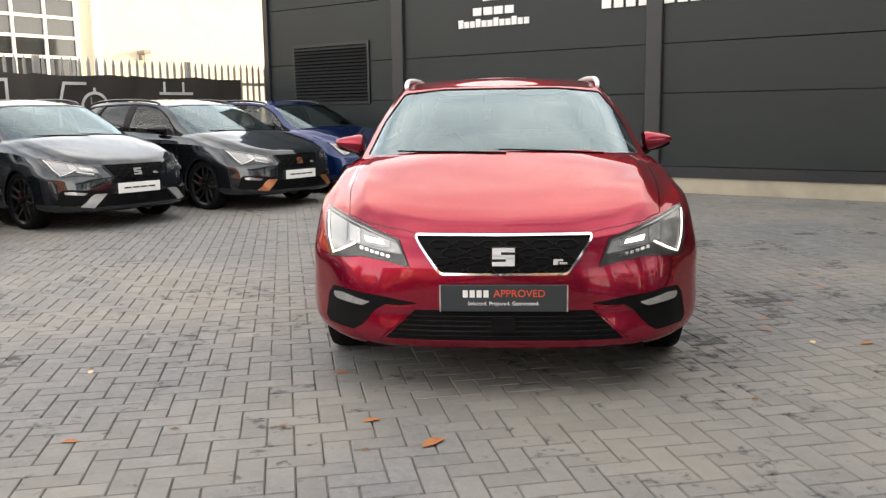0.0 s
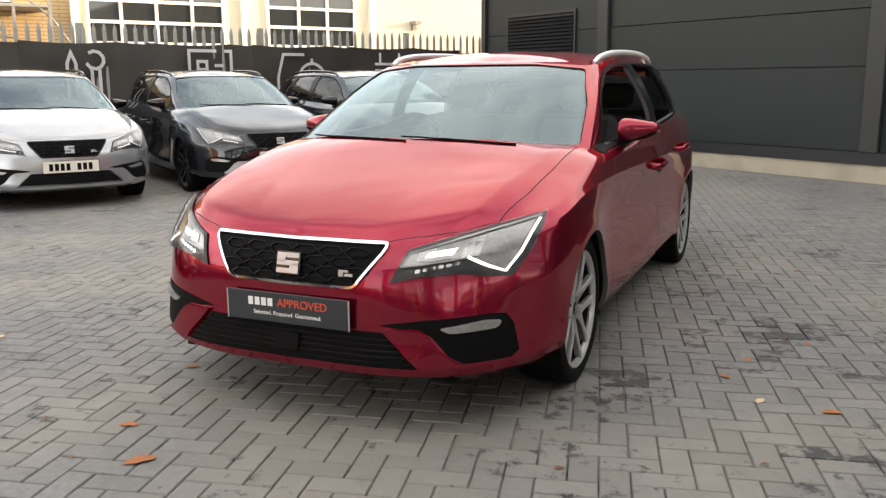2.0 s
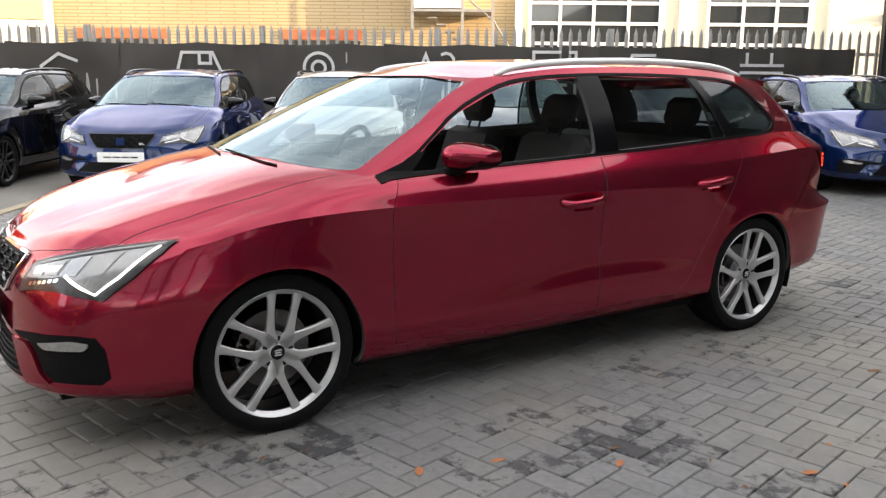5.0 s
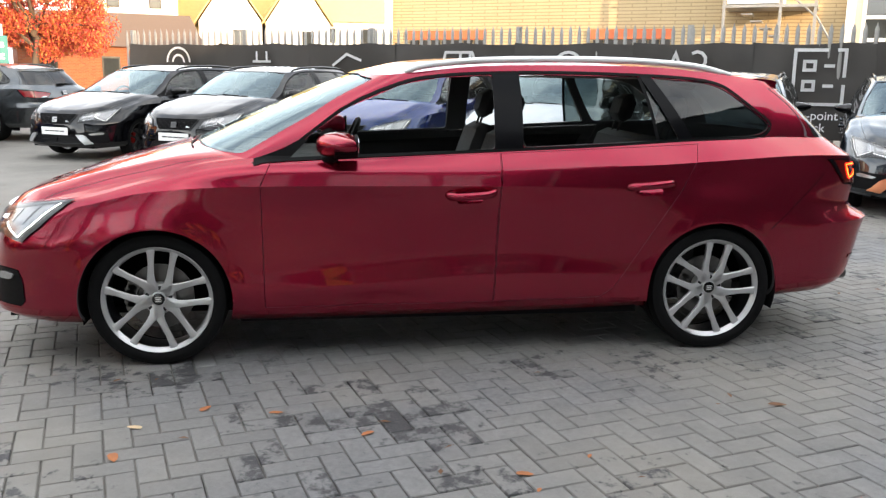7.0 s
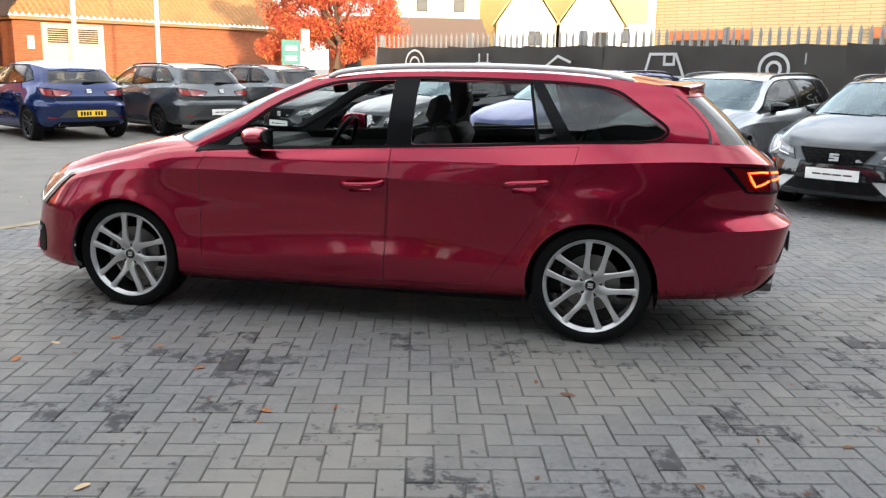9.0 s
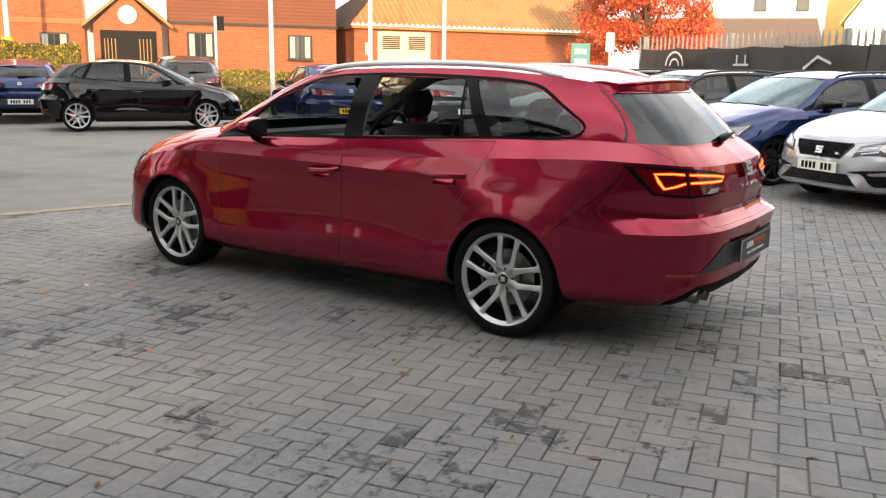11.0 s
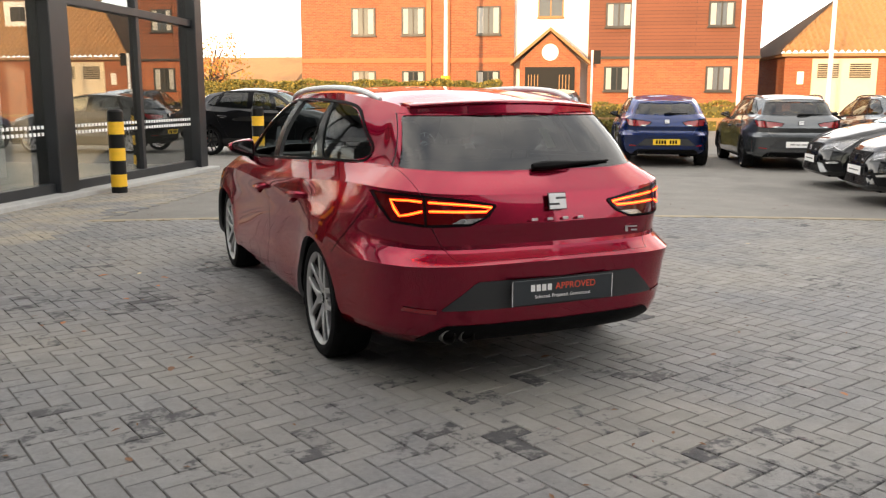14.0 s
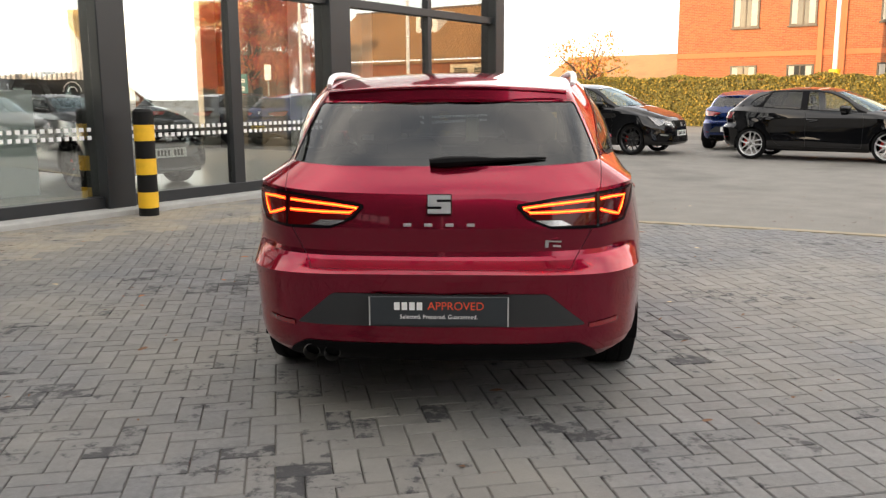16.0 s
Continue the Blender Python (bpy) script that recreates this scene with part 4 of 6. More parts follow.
    for s in (1, -1):
        # housing: deep at the door, drawn out to a point
        bm = bmesh.new()
        rings = []
        for f, size in ((0, .55), (.03, .88), (.12, 1), (.3, 1), (.5, 1), (.68, 1), (.82, 1), (.93, .97), (.98, .85), (1, .45)):
            zt, zb = 1.068 - .030 * f ** 1.6, .946 + .046 * f ** 1.2
            y0, y1 = .715 + .10 * f ** 1.5, .900
            zc, yc, h, d = (zt + zb) / 2, (y0 + y1) / 2, (zt - zb) / 2 * size, (y1 - y0) / 2 * (.6 + .4 * size)
            ring = []
            for k in range(20):
                a = k / 20 * math.tau
                e = .5 if math.cos(a) > 0 else .95
                ring.append(bm.verts.new((s * (.822 + .176 * f), yc + d * math.copysign(abs(math.cos(a)) ** e, math.cos(a)), zc + h * math.copysign(abs(math.sin(a)) ** .75, math.sin(a)))))
            rings.append(ring)
        for a, c in zip(rings, rings[1:]):
            for k in range(20):
                bm.faces.new((a[k], a[(k + 1) % 20], c[(k + 1) % 20], c[k]))
        bm.faces.new(rings[0])
        bm.faces.new(rings[-1])
        bmesh.ops.recalc_face_normals(bm, faces=bm.faces)
        mir = part("door_mirror", bm, paint if main else GLOSS, car, "body-coloured door mirror" if main else "black door mirror", True)
        bm = tube([(s * .772, .735, .918), (s * .80, .765, .935), (s * .838, .795, .958), (s * .875, .815, .978)], [.034, .030, .030, .024], 10)
        part("mirror_foot", bm, TRIM, mir, "", True)
        part("mirror_band", prism([(s * .832, .946), (s * .90, .956), (s * .96, .974), (s * .99, .992), (s * .94, .986), (s * .88, .974), (s * .832, .964)], "y", .80, .903), TRIM, mir)
        rim = [(.834, .958), (.834, 1.056), (.90, 1.058), (.955, 1.048), (.982, 1.034), (.980, 1.004), (.90, .972)]
        part("mirror_rim", prism([(s * x, z) for x, z in rim], "y", .890, .904), TRIM, mir)
        part("mirror_glass", prism([(s * x, z) for x, z in shrink(rim, .008)], "y", .897, .907), CHROME, mir)
    # underside, wells, interior
    bm = boxes((-.80, .80, .36, 2.28, .185, .215), (-.60, .60, -.72, .36, .185, .215), (-.60, .60, 2.28, 3.22 + dy, .24, .27))
    part("underbody", bm, TRIM, car)
    for y in (0, 2.64):
        for s in (1, -1):
            bm = bmesh.new()
            cyl(bm, .341, .341, .34, pose(s * .69, y, .306, 0, 90, 0), 40, False)
            bmesh.ops.delete(bm, geom=[v for v in bm.verts if v.co.z < .16], context="VERTS")
            x = s * .52
            disc = [bm.verts.new((x, y + .341 * math.cos(a), .306 + .341 * math.sin(a))) for a in np.linspace(-.4, math.pi + .4, 20)]
            bm.faces.new(disc)
            part("wheel_liner", bm, TRIM, car)
    bm = boxes((-.70, .70, .62, 2.95 + dy, .24, .30), (-.72, -.55, .7, 2.6, .3, .62), (.55, .72, .7, 2.6, .3, .62))
    inn = part("interior", bm, FABRIC, car, "dark cabin interior")
    bm = boxes((-.66, .66, .34, .86, .60, .90), (-.62, .62, .25, .60, .80, .935), (-.14, .14, .8, 1.25, .3, .72), bevel=.05)
    part("dashboard", bm, TRIM, inn, "black dashboard", True)
    bm = boxes((-.42, .42, 1.22, 2.70 + dy, 1.318, 1.326), (-.46, .46, 1.5, 2.4, 1.34, 1.346))
    part("headliner", bm, HEADLINER, inn)
    for s in (1, -1):
        bm = lay_on(tree, [(.62, .62), (2.35, .66), (2.45, .98), (.62, .925)], "x", s, -.05, 0, .2)
        part("door_card", bm, FABRIC, inn)
        seat("front_seat", inn, s * .36, 1.25, .50)
        rest(inn, s * .38, 2.12, .60)
    seat("rear_seat", inn, 0, 2.12, 1.22, .58)
    bm = bmesh.new()
    ringp = [pose(-.37, .88, .888, 65, 0, 0) @ Vector((.19 * math.cos(a), .19 * math.sin(a), 0)) for a in np.linspace(0, math.tau, 33)]
    sw = part("steering_wheel", tube(ringp, .016, 8), TRIM, inn, "black steering wheel", True)
    bm = boxes((-.07, .07, -.05, .05, -.03, .03), (-.18, .18, -.02, .02, -.01, .01), (-.02, .02, -.18, 0, -.01, .01), bevel=.008)
    bmesh.ops.transform(bm, matrix=pose(-.37, .88, .888, 65, 0, 0), verts=bm.verts)
    part("wheel_boss", bm, TRIM, sw)
    if main:
        bm = boxes((-.11, .11, -.015, .015, -.035, .035), bevel=.012)
        bmesh.ops.transform(bm, matrix=pose(0, 1.0, 1.27, 10), verts=bm.verts)
        part("rear_view_mirror", bm, TRIM, inn, "", True)
    # wheels
    for y, s in ((0, 1), (0, -1), (2.64, 1), (2.64, -1)):
        w = new("wheel")
        w.parent = car
        wheel_parts(w, alloy or ALLOY, caliper or STEEL, 56 if main else 36)
        w.matrix_local = pose(s * .762, y, .309, 0, 0, 0 if s > 0 else 180) @ (pose(0, 0, 0, -1.4) if y else Matrix())
    return car

# ---- the setting ----
def block_mat(name, dirt, lift=1.0, sand=None):
    """Concrete block: grain, worn light patches, dark oily blotches that run over the joints, and a change from block to block."""
    m = bpy.data.materials.new(name)
    m.use_nodes = True
    n, l = m.node_tree.nodes, m.node_tree.links
    b = n["Principled BSDF"]
    g, o = n.new("ShaderNodeNewGeometry"), n.new("ShaderNodeObjectInfo")

    def cloud(scale, detail, lo, hi, rough=.6):
        t, r = n.new("ShaderNodeTexNoise"), n.new("ShaderNodeMapRange")
        t.inputs["Scale"].default_value, t.inputs["Detail"].default_value, t.inputs["Roughness"].default_value = scale, detail, rough
        l.new(g.outputs["Position"], t.inputs["Vector"])
        r.inputs["From Min"].default_value, r.inputs["From Max"].default_value = lo, hi
        l.new(t.outputs[0], r.inputs["Value"])
        return r.outputs[0]

    def blend(fac, a, c, mode="MIX"):
        x = n.new("ShaderNodeMixRGB")
        x.blend_type = mode
        l.new(fac, x.inputs[0])
        for sock, v in ((x.inputs[1], a), (x.inputs[2], c)):
            if isinstance(v, tuple):
                sock.default_value = (*v, 1)
            else:
                l.new(v, sock)
        return x.outputs[0]

    col = blend(cloud(35, 6, .3, .7), (.125, .127, .134), (.200, .201, .205))
    col = blend(cloud(.9, 4, .35, .7), col, blend(cloud(60, 3, .3, .7), (.172, .168, .161), (.215, .209, .200)))
    col = blend(cloud(.42, 4, .44, .64), col, (.235, .222, .200))
    if sand:
        col = blend(cloud(1.6, 5, .38, .62), col, sand)
    add, mr, hv = n.new("ShaderNodeMath"), n.new("ShaderNodeMapRange"), n.new("ShaderNodeHueSaturation")
    l.new(g.outputs["Random Per Island"], add.inputs[0])
    l.new(o.outputs["Random"], add.inputs[1])
    mr.inputs["From Max"].default_value = 2.0
    mr.inputs["To Min"].default_value, mr.inputs["To Max"].default_value = .83 * lift, 1.17 * lift
    l.new(add.outputs[0], mr.inputs["Value"])
    l.new(mr.outputs[0], hv.inputs["Value"])
    l.new(col, hv.inputs["Color"])
    where, sum2 = cloud(1.4, 3, .0, 1.0, .5), n.new("ShaderNodeMath")
    sum2.operation = "MULTIPLY_ADD"
    sum2.inputs[1].default_value = .55
    l.new(where, sum2.inputs[0])
    l.new(cloud(11, 6, .0, 1.0, .70), sum2.inputs[2])
    rs = n.new("ShaderNodeMapRange")
    rs.inputs["From Min"].default_value, rs.inputs["From Max"].default_value = .87 - dirt, .965 - dirt
    l.new(sum2.outputs[0], rs.inputs["Value"])
    col = blend(rs.outputs[0], hv.outputs[0], (.044, .044, .047))
    col = blend(cloud(2.2, 5, .64, .82), col, (.10, .098, .094))
    l.new(col, b.inputs["Base Color"])
    rg = n.new("ShaderNodeMapRange")
    rg.inputs["To Min"].default_value, rg.inputs["To Max"].default_value = .55, .85
    l.new(cloud(7, 6, .3, .7), rg.inputs["Value"])
    l.new(rg.outputs[0], b.inputs["Roughness"])
    bp = n.new("ShaderNodeBump")
    bp.inputs["Strength"].default_value, bp.inputs["Distance"].default_value = .5, .004
    l.new(cloud(140, 5, .2, .8), bp.inputs["Height"])
    l.new(bp.outputs[0], b.inputs["Normal"])
    return m


BLOCK = block_mat("paving_block", 0.0, .91)
STAINED = block_mat("stained_block", .125, .91)
SANDBLOCK = block_mat("sandy_block", -.02, 1.06, (.30, .26, .20))
JOINT = mat("joint_sand", (.165, .156, .140), .95, vary=.75, scale=1.4, bump=.5, bump_scale=160, stain=.85, stain_scale=2.3)
ASPHALT = mat("asphalt", (.195, .184, .167), .9, vary=.32, scale=2.6, bump=.4, bump_scale=220, stain=.28, stain_scale=.5)
SANDY = mat("sandy_paving", (.27, .245, .20), .9, vary=.35, scale=4, bump=.4, bump_scale=120, stain=.3, stain_scale=2.0)
KERB = mat("concrete_kerb", (.40, .40, .385), .85, vary=.15, scale=14, bump=.2, stain=.2)
CLAD = mat("dark_cladding", (.021, .027, .028), .42, spec=.28, vary=.10, scale=3, stain=.12, stain_scale=.7, bump=.04, bump_scale=12)
CLAD2 = mat("dark_steel", (.016, .018, .021), .40, vary=.12, scale=5, stain=.1)
PIPE = mat("brown_downpipe", (.023, .026, .027), .5, vary=.15)
PLINTH = mat("cream_plinth", (.40, .36, .28), .85, vary=.12, scale=5, bump=.2, stain=.18, stain_scale=1.5)
GALV = mat("galvanised_steel", (.30, .295, .28), .55, .25, vary=.25, scale=12, stain=.2)
BANNER = mat("black_banner", (.030, .026, .022), .58, vary=.25, scale=3, stain=.2)
INK = mat("banner_white", (.80, .80, .80), .7, vary=.05)
CREAM = mat("cream_wall", (.72, .66, .50), .8, vary=.06, scale=3, stain=.06)
WHITEWALL = mat("white_render", (.80, .78, .73), .85, vary=.04, scale=2, stain=.05)
BRICK = mat("red_brick", (.42, .13, .055), .9, vary=.22, scale=20, island=.2, stain=.12, stain_scale=.4)
TILE = mat("clay_tile", (.33, .18, .075), .85, vary=.25, scale=10, island=.25, stain=.2, stain_scale=.5)
SLATE = mat("brown_tile", (.15, .10, .07), .85, vary=.2, scale=10)
FRAME = mat("dark_frame", (.028, .025, .022), .5, vary=.1)
WFRAME = mat("white_frame", (.78, .77, .73), .5, vary=.05)
CURTAIN = mat("net_curtain", (.36, .36, .34), .9, vary=.2, scale=5)
PANE = mat("window_pane", (.035, .04, .042), .06, vary=.2, coat=.6)
TIMBER = mat("timber", (.30, .17, .07), .8, vary=.25, scale=12)
ORANGE = mat("red_roller_door", (.55, .14, .05), .6, vary=.1)
TEAL = mat("teal_sign", (.012, .165, .165), .5, vary=.05)
YELLOW = mat("yellow_band", (.80, .46, .02), .5, vary=.08, scale=20, stain=.1, stain_scale=6)
BLACKBAND = mat("black_band", (.008, .008, .008), .5, spec=.2, vary=.2)
POLE = mat("white_pole", (.72, .72, .70), .4, vary=.08)
FLOOR = mat("pale_floor", (.72, .71, .66), .25, vary=.05, scale=3)
INNER = mat("showroom_wall", (.46, .45, .425), .8, vary=.06)
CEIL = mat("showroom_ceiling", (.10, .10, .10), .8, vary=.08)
PALECOL = mat("pale_column", (.72, .70, .66), .7, vary=.04)
BOARD = mat("pale_board", (.74, .80, .79), .5, vary=.04)
IRON = mat("cast_iron", (.045, .043, .04), .7, .2, vary=.4, scale=40, bump=.5, bump_scale=80)
SHOPGLASS = glass_mat("shop_glass", (.92, .95, .93), .95, 0.0, 3.2, (.9, .9, .9))


def fixed(name, bm, material, label, category, m=None, kind="structure", smooth=False):
    ob = part(name, bm, material, None, "", smooth)
    ob.matrix_world = m or SITE
    return tagged(ob, label, category, kind=kind)


ground = fixed("ground", boxes((-400, 400, -400, 400, -.4, -.006)), ASPHALT, "pale grey asphalt yard reaching far away", "ground")
edge = [tuple(p) for p in spline([(3.3, -1.74), (1.0, -2.42), (-2.8, -3.14), (-7.0, -3.30), (-11.1, -3.36)], 50)]
pavement = fixed("pavement", prism([(-11.1, 8.2), (3.25, 8.2)] + [p for p in edge if p[0] < 3.25], "z", -.2, -.0045), JOINT, "grey herringbone block paving with sandy joints", "pavement")
fixed("pavement_2", boxes((3.25, 4.62, -9.5, 8.2, -.2, .0005)), SANDY, "sandy worn paving strip littered with dirt", "pavement")
fixed("kerb", boxes((4.62, 4.93, -8.5, 8.2, -.2, .07), bevel=.015), KERB, "pale concrete step below the showroom glass", "kerb")
TANLINE = mat("worn_line", (.31, .26, .18), .9, vary=.35, scale=5, stain=.25, stain_scale=3)
fixed("road_line", prism(strip(edge, .12), "z", -.012, .0052), TANLINE, "worn tan painted line across the yard", "line")
bm = bmesh.new()
cyl(bm, .32, .32, .02, pose(3.87, -7.13, -.012), 28)
fixed("manhole_cover", bm, IRON, "round iron manhole cover in the asphalt", "manhole", kind="")

# dark clad building behind the car
wall_north = thing("wall_north", "dark grey clad wall on a cream plinth", "wall", SITE, kind="structure")
part("plinth", boxes((-10.35, 4.9, 8.17, 8.5, 0, .22)), PLINTH, wall_north, "cream painted plinth")
part("skirting", boxes((-10.35, 4.9, 8.15, 8.5, .22, .37)), CLAD2, wall_north)
edges = [.37, 1.40, 2.09, 3.12, 4.15, 4.8]
for z0, z1 in zip(edges, edges[1:]):
    for u0, u1 in ((-10.4, -7.14), (-7.13, -2.54), (-2.53, 4.9)):
        part("cladding_panel", boxes((u0 + .004, u1 - .004, 8.2, 8.5, z0 + .006, z1 - .006), bevel=.004), CLAD, wall_north)
part("backing", boxes((-10.38, 13.3, 8.24, 20, .0, 4.78)), CLAD2, wall_north)
part("coping", boxes((-10.45, 4.70, 8.1, 20, 4.8, 4.9), (4.70, 13.3, 8.25, 20, 4.8, 4.9)), CLAD2, wall_north)
part("corner_trim", boxes((-10.47, -10.35, 8.14, 8.55, .1, 4.8)), CLAD2, wall_north)
for u in (-7.16, -2.53):
    part("downpipe", boxes((u - .12, u + .12, 8.13, 8.2, .37, 4.8), bevel=.01), PIPE, wall_north, "brown flat downpipe")
louvre = thing("louvre_vent", "dark louvred vent set in the clad wall", "vent", SITE)
part("frame", boxes((-9.72, -7.83, 8.165, 8.2, 2.40, 2.45), (-9.72, -7.83, 8.165, 8.2, 1.35, 1.40), (-9.72, -9.67, 8.165, 8.2, 1.40, 2.40), (-7.88, -7.83, 8.165, 8.2, 1.40, 2.40)), CLAD2, louvre)
part("backing", boxes((-9.67, -7.88, 8.186, 8.197, 1.40, 2.40)), BLACKBAND, louvre)
for k in range(16):
    bm = boxes((-9.67, -7.88, -.03, .03, -.004, .004))
    bmesh.ops.transform(bm, matrix=pose(0, 8.165, 1.44 + k * .061, 40), verts=bm.verts)
    part("slat", bm, CLAD2, louvre)
sign = thing("wall_sign", "white bars of lettering on the dark wall", "sign", SITE)
for k in range(4):
    part("letter_bar", boxes((-5.61 + k * .2, -5.61 + k * .2 + .16, 8.17, 8.197, 2.70, 2.82)), INK, sign)
part("logo_bar", boxes((-5.42, -5.0, 8.17, 8.197, 2.92, 3.3)), INK, sign)
for k in range(12):
    part("letter_bar", boxes((-5.9 + k * .112, -5.9 + k * .112 + .09, 8.18, 8.197, 2.52, 2.62 if k % 3 else 2.65)), INK, sign)
for k in range(9):
    part("letter_bar", boxes((-3.35 + k * .19, -3.35 + k * .19 + .14, 8.17, 8.197, 2.64, 2.84)), INK, sign)

# showroom
shop = thing("wall_east", "showroom front with tall glazing in dark steel frames", "wall", SITE, kind="structure")
part("roof", boxes((4.95, 13.3, -8.5, 8.2, 4.52, 4.94)), CLAD2, shop)
part("fascia_panel", boxes((4.72, 4.93, -8.5, 8.18, 4.504, 4.95), bevel=.006), CLAD, shop)
part("fascia_panel", boxes((4.93, 13.3, -8.62, -8.5, 4.5, 4.95), bevel=.006), CLAD, shop)
part("floor_slab", boxes((4.95, 13.3, -8.4, 8.2, 0, .10)), FLOOR, shop, "pale polished floor")
for v in (-8.2, -5.0, -1.8, 1.4, 4.6, 7.8):
    part("inner_wall", boxes((12.8, 13.0, v - .35, v + .35, .1, 4.5)), INNER, shop)
part("inner_wall", boxes((12.8, 13.0, -7.85, 7.45, .1, .6)), INNER, shop)
part("inner_wall", boxes((4.98, 13.0, 8.0, 8.18, .1, 4.5)), INNER, shop)
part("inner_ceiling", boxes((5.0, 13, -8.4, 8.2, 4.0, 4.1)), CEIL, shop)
for v, w in ((-8.24, .30), (-3.86, .44), (-.12, .36), (3.6, .36), (7.6, .4)):
    part("column", boxes((4.80, 5.22, v - w / 2, v + w / 2, .07, 4.5), bevel=.012), CLAD2, shop, "dark steel column")
for v, w in ((-6.17, .10), (-1.95, .18), (1.7, .14), (5.6, .12)):
    part("mullion", boxes((4.90, 5.04, v - w / 2, v + w / 2, .07, 4.5), bevel=.006), CLAD2, shop)
for z0, z1 in ((.07, .20), (2.60, 2.72), (4.3, 4.5)):
    part("transom", boxes((4.88, 5.05, -8.3, 8.1, z0, z1), bevel=.006), CLAD2, shop)
vs = [-8.1, -6.22, -6.12, -4.08, -3.64, -2.04, -1.86, -.30, .06, 1.63, 1.77, 3.42, 3.78, 5.54, 5.66, 7.4]
for v0, v1 in zip(vs[::2], vs[1::2]):
    for z0, z1 in ((.20, 2.60), (2.72, 4.3)):
        p = part("glass_pane", boxes((4.965, 4.975, v0, v1, z0, z1)), SHOPGLASS, shop)
        p.visible_shadow = False
    bm = bmesh.new()
    v = v0 + .06
    while v < v1 - .06:
        box(bm, 4.955, 4.963, v, v + .045, .93, .975)
        box(bm, 4.955, 4.963, v, v + .045, .84, .885)
        v += .09
    tagged(part("glass_dots", bm, INK, shop, "rows of small white squares"), kind="stuff")
part("end_wall", boxes((5.05, 13.3, -8.5, -8.3, .1, 4.5)), CLAD2, shop)
for u, v, w in ((6.6, .1, .5), (6.6, .7, .5), (6.6, 1.3, .5), (6.6, 1.9, .5), (6.6, 2.5, .5)):
    o = fixed("display_board", boxes((u - .02, u + .02, v - w / 2, v + w / 2, .1, 1.40), bevel=.006), BOARD, "pale display board standing in the showroom", "board", kind="")
for v in (-6.8, -5.2):
    fixed("inner_column", boxes((6.8, 7.1, v - .15, v + .15, .1, 3.6), bevel=.01), PALECOL, "pale showroom column", "column", kind="")

# bollards
def bollard(m):
    b = thing("bollard", "black steel bollard with yellow bands", "bollard", m, "bollards by the showroom")
    bm = bmesh.new()
    cyl(bm, .108, .108, 1.15, pose(0, 0, .575), 28)
    part("post", bm, BLACKBAND, b, "", True)
    bm = bmesh.new()
    cyl(bm, .108, .085, .03, pose(0, 0, 1.165), 28)
    part("cap", bm, BLACKBAND, b, "", True)
    for z in (.18, .55, .92):
        bm = bmesh.new()
        cyl(bm, .1105, .1105, .175, pose(0, 0, z), 28, False)
        part("band", bm, YELLOW, b, "yellow band", True)
    return b


first = bollard(site(4.42, -.18))
for u, v in ((4.42, -4.45), (3.78, -8.35), (4.42, 3.7)):
    copy_thing(first, site(u, v))

# palisade fence with banners
fence = thing("fence", "galvanised palisade fence hung with black banners", "fence", SITE)
v = -11.0
pal = bpy.data.meshes.new("paling")
b2 = bmesh.new()
ring = [(-.032, 0), (-.012, .012), (.012, .012), (.032, 0), (.012, .004), (-.012, .004)]
lo = [b2.verts.new((y, x, .05)) for x, y in ring]
hi = [b2.verts.new((y, x, 2.08)) for x, y in ring]
tip = b2.verts.new((.006, 0, 2.185))
for i in range(6):
    j = (i + 1) % 6
    b2.faces.new((lo[i], lo[j], hi[j], hi[i]))
    b2.faces.new((hi[i], hi[j], tip))
bmesh.ops.recalc_face_normals(b2, faces=b2.faces)
b2.to_mesh(pal)
b2.free()
pal.materials.append(GALV)
while v < 8.8:
    o = new("paling", pal)
    o.parent = fence
    o.matrix_local = pose(-11.14 + random.uniform(-.004, .004), v, random.uniform(-.01, .01), 0, 0, random.uniform(-3, 3))
    v += .158
for k in range(7):
    part("post", boxes((-11.24, -11.16, -10.88 + k * 2.96 - .045, -10.88 + k * 2.96 + .045, 0, 2.17)), GALV, fence)
for z in (.45, 1.78):
    part("rail", boxes((-11.22, -11.16, -11.0, 8.85, z - .03, z + .03)), GALV, fence)


def banner(v0, v1):
    """A sagging cloth banner with creases."""
    b = bmesh.new()
    nu, nz = max(8, int((v1 - v0) / .08)), 14
    g = []
    for i in range(nu + 1):
        row = []
        for j in range(nz + 1):
            a, c = v0 + (v1 - v0) * i / nu, j / nz
            sag = .035 * math.sin(math.pi * ((a - v0) % 1.4) / 1.4) * c
            q = noise.noise(Vector((a * 1.1, c * 1.3, v0))) * .07 + noise.noise(Vector((a * 4, c * 2.5, v0))) * .026
            row.append(b.verts.new((-11.095 + q, a, .40 + (1.49 - sag) * c)))
        g.append(row)
    for i in range(nu):
        for j in range(nz):
            b.faces.new((g[i][j], g[i + 1][j], g[i + 1][j + 1], g[i][j + 1]))
    bmesh.ops.recalc_face_normals(b, faces=b.faces)
    ob = fixed("banner", b, BANNER, "black cloth banner with white icons tied to the fence", "banner", kind="", smooth=True)
    bpy.context.view_layer.update()
    return ob


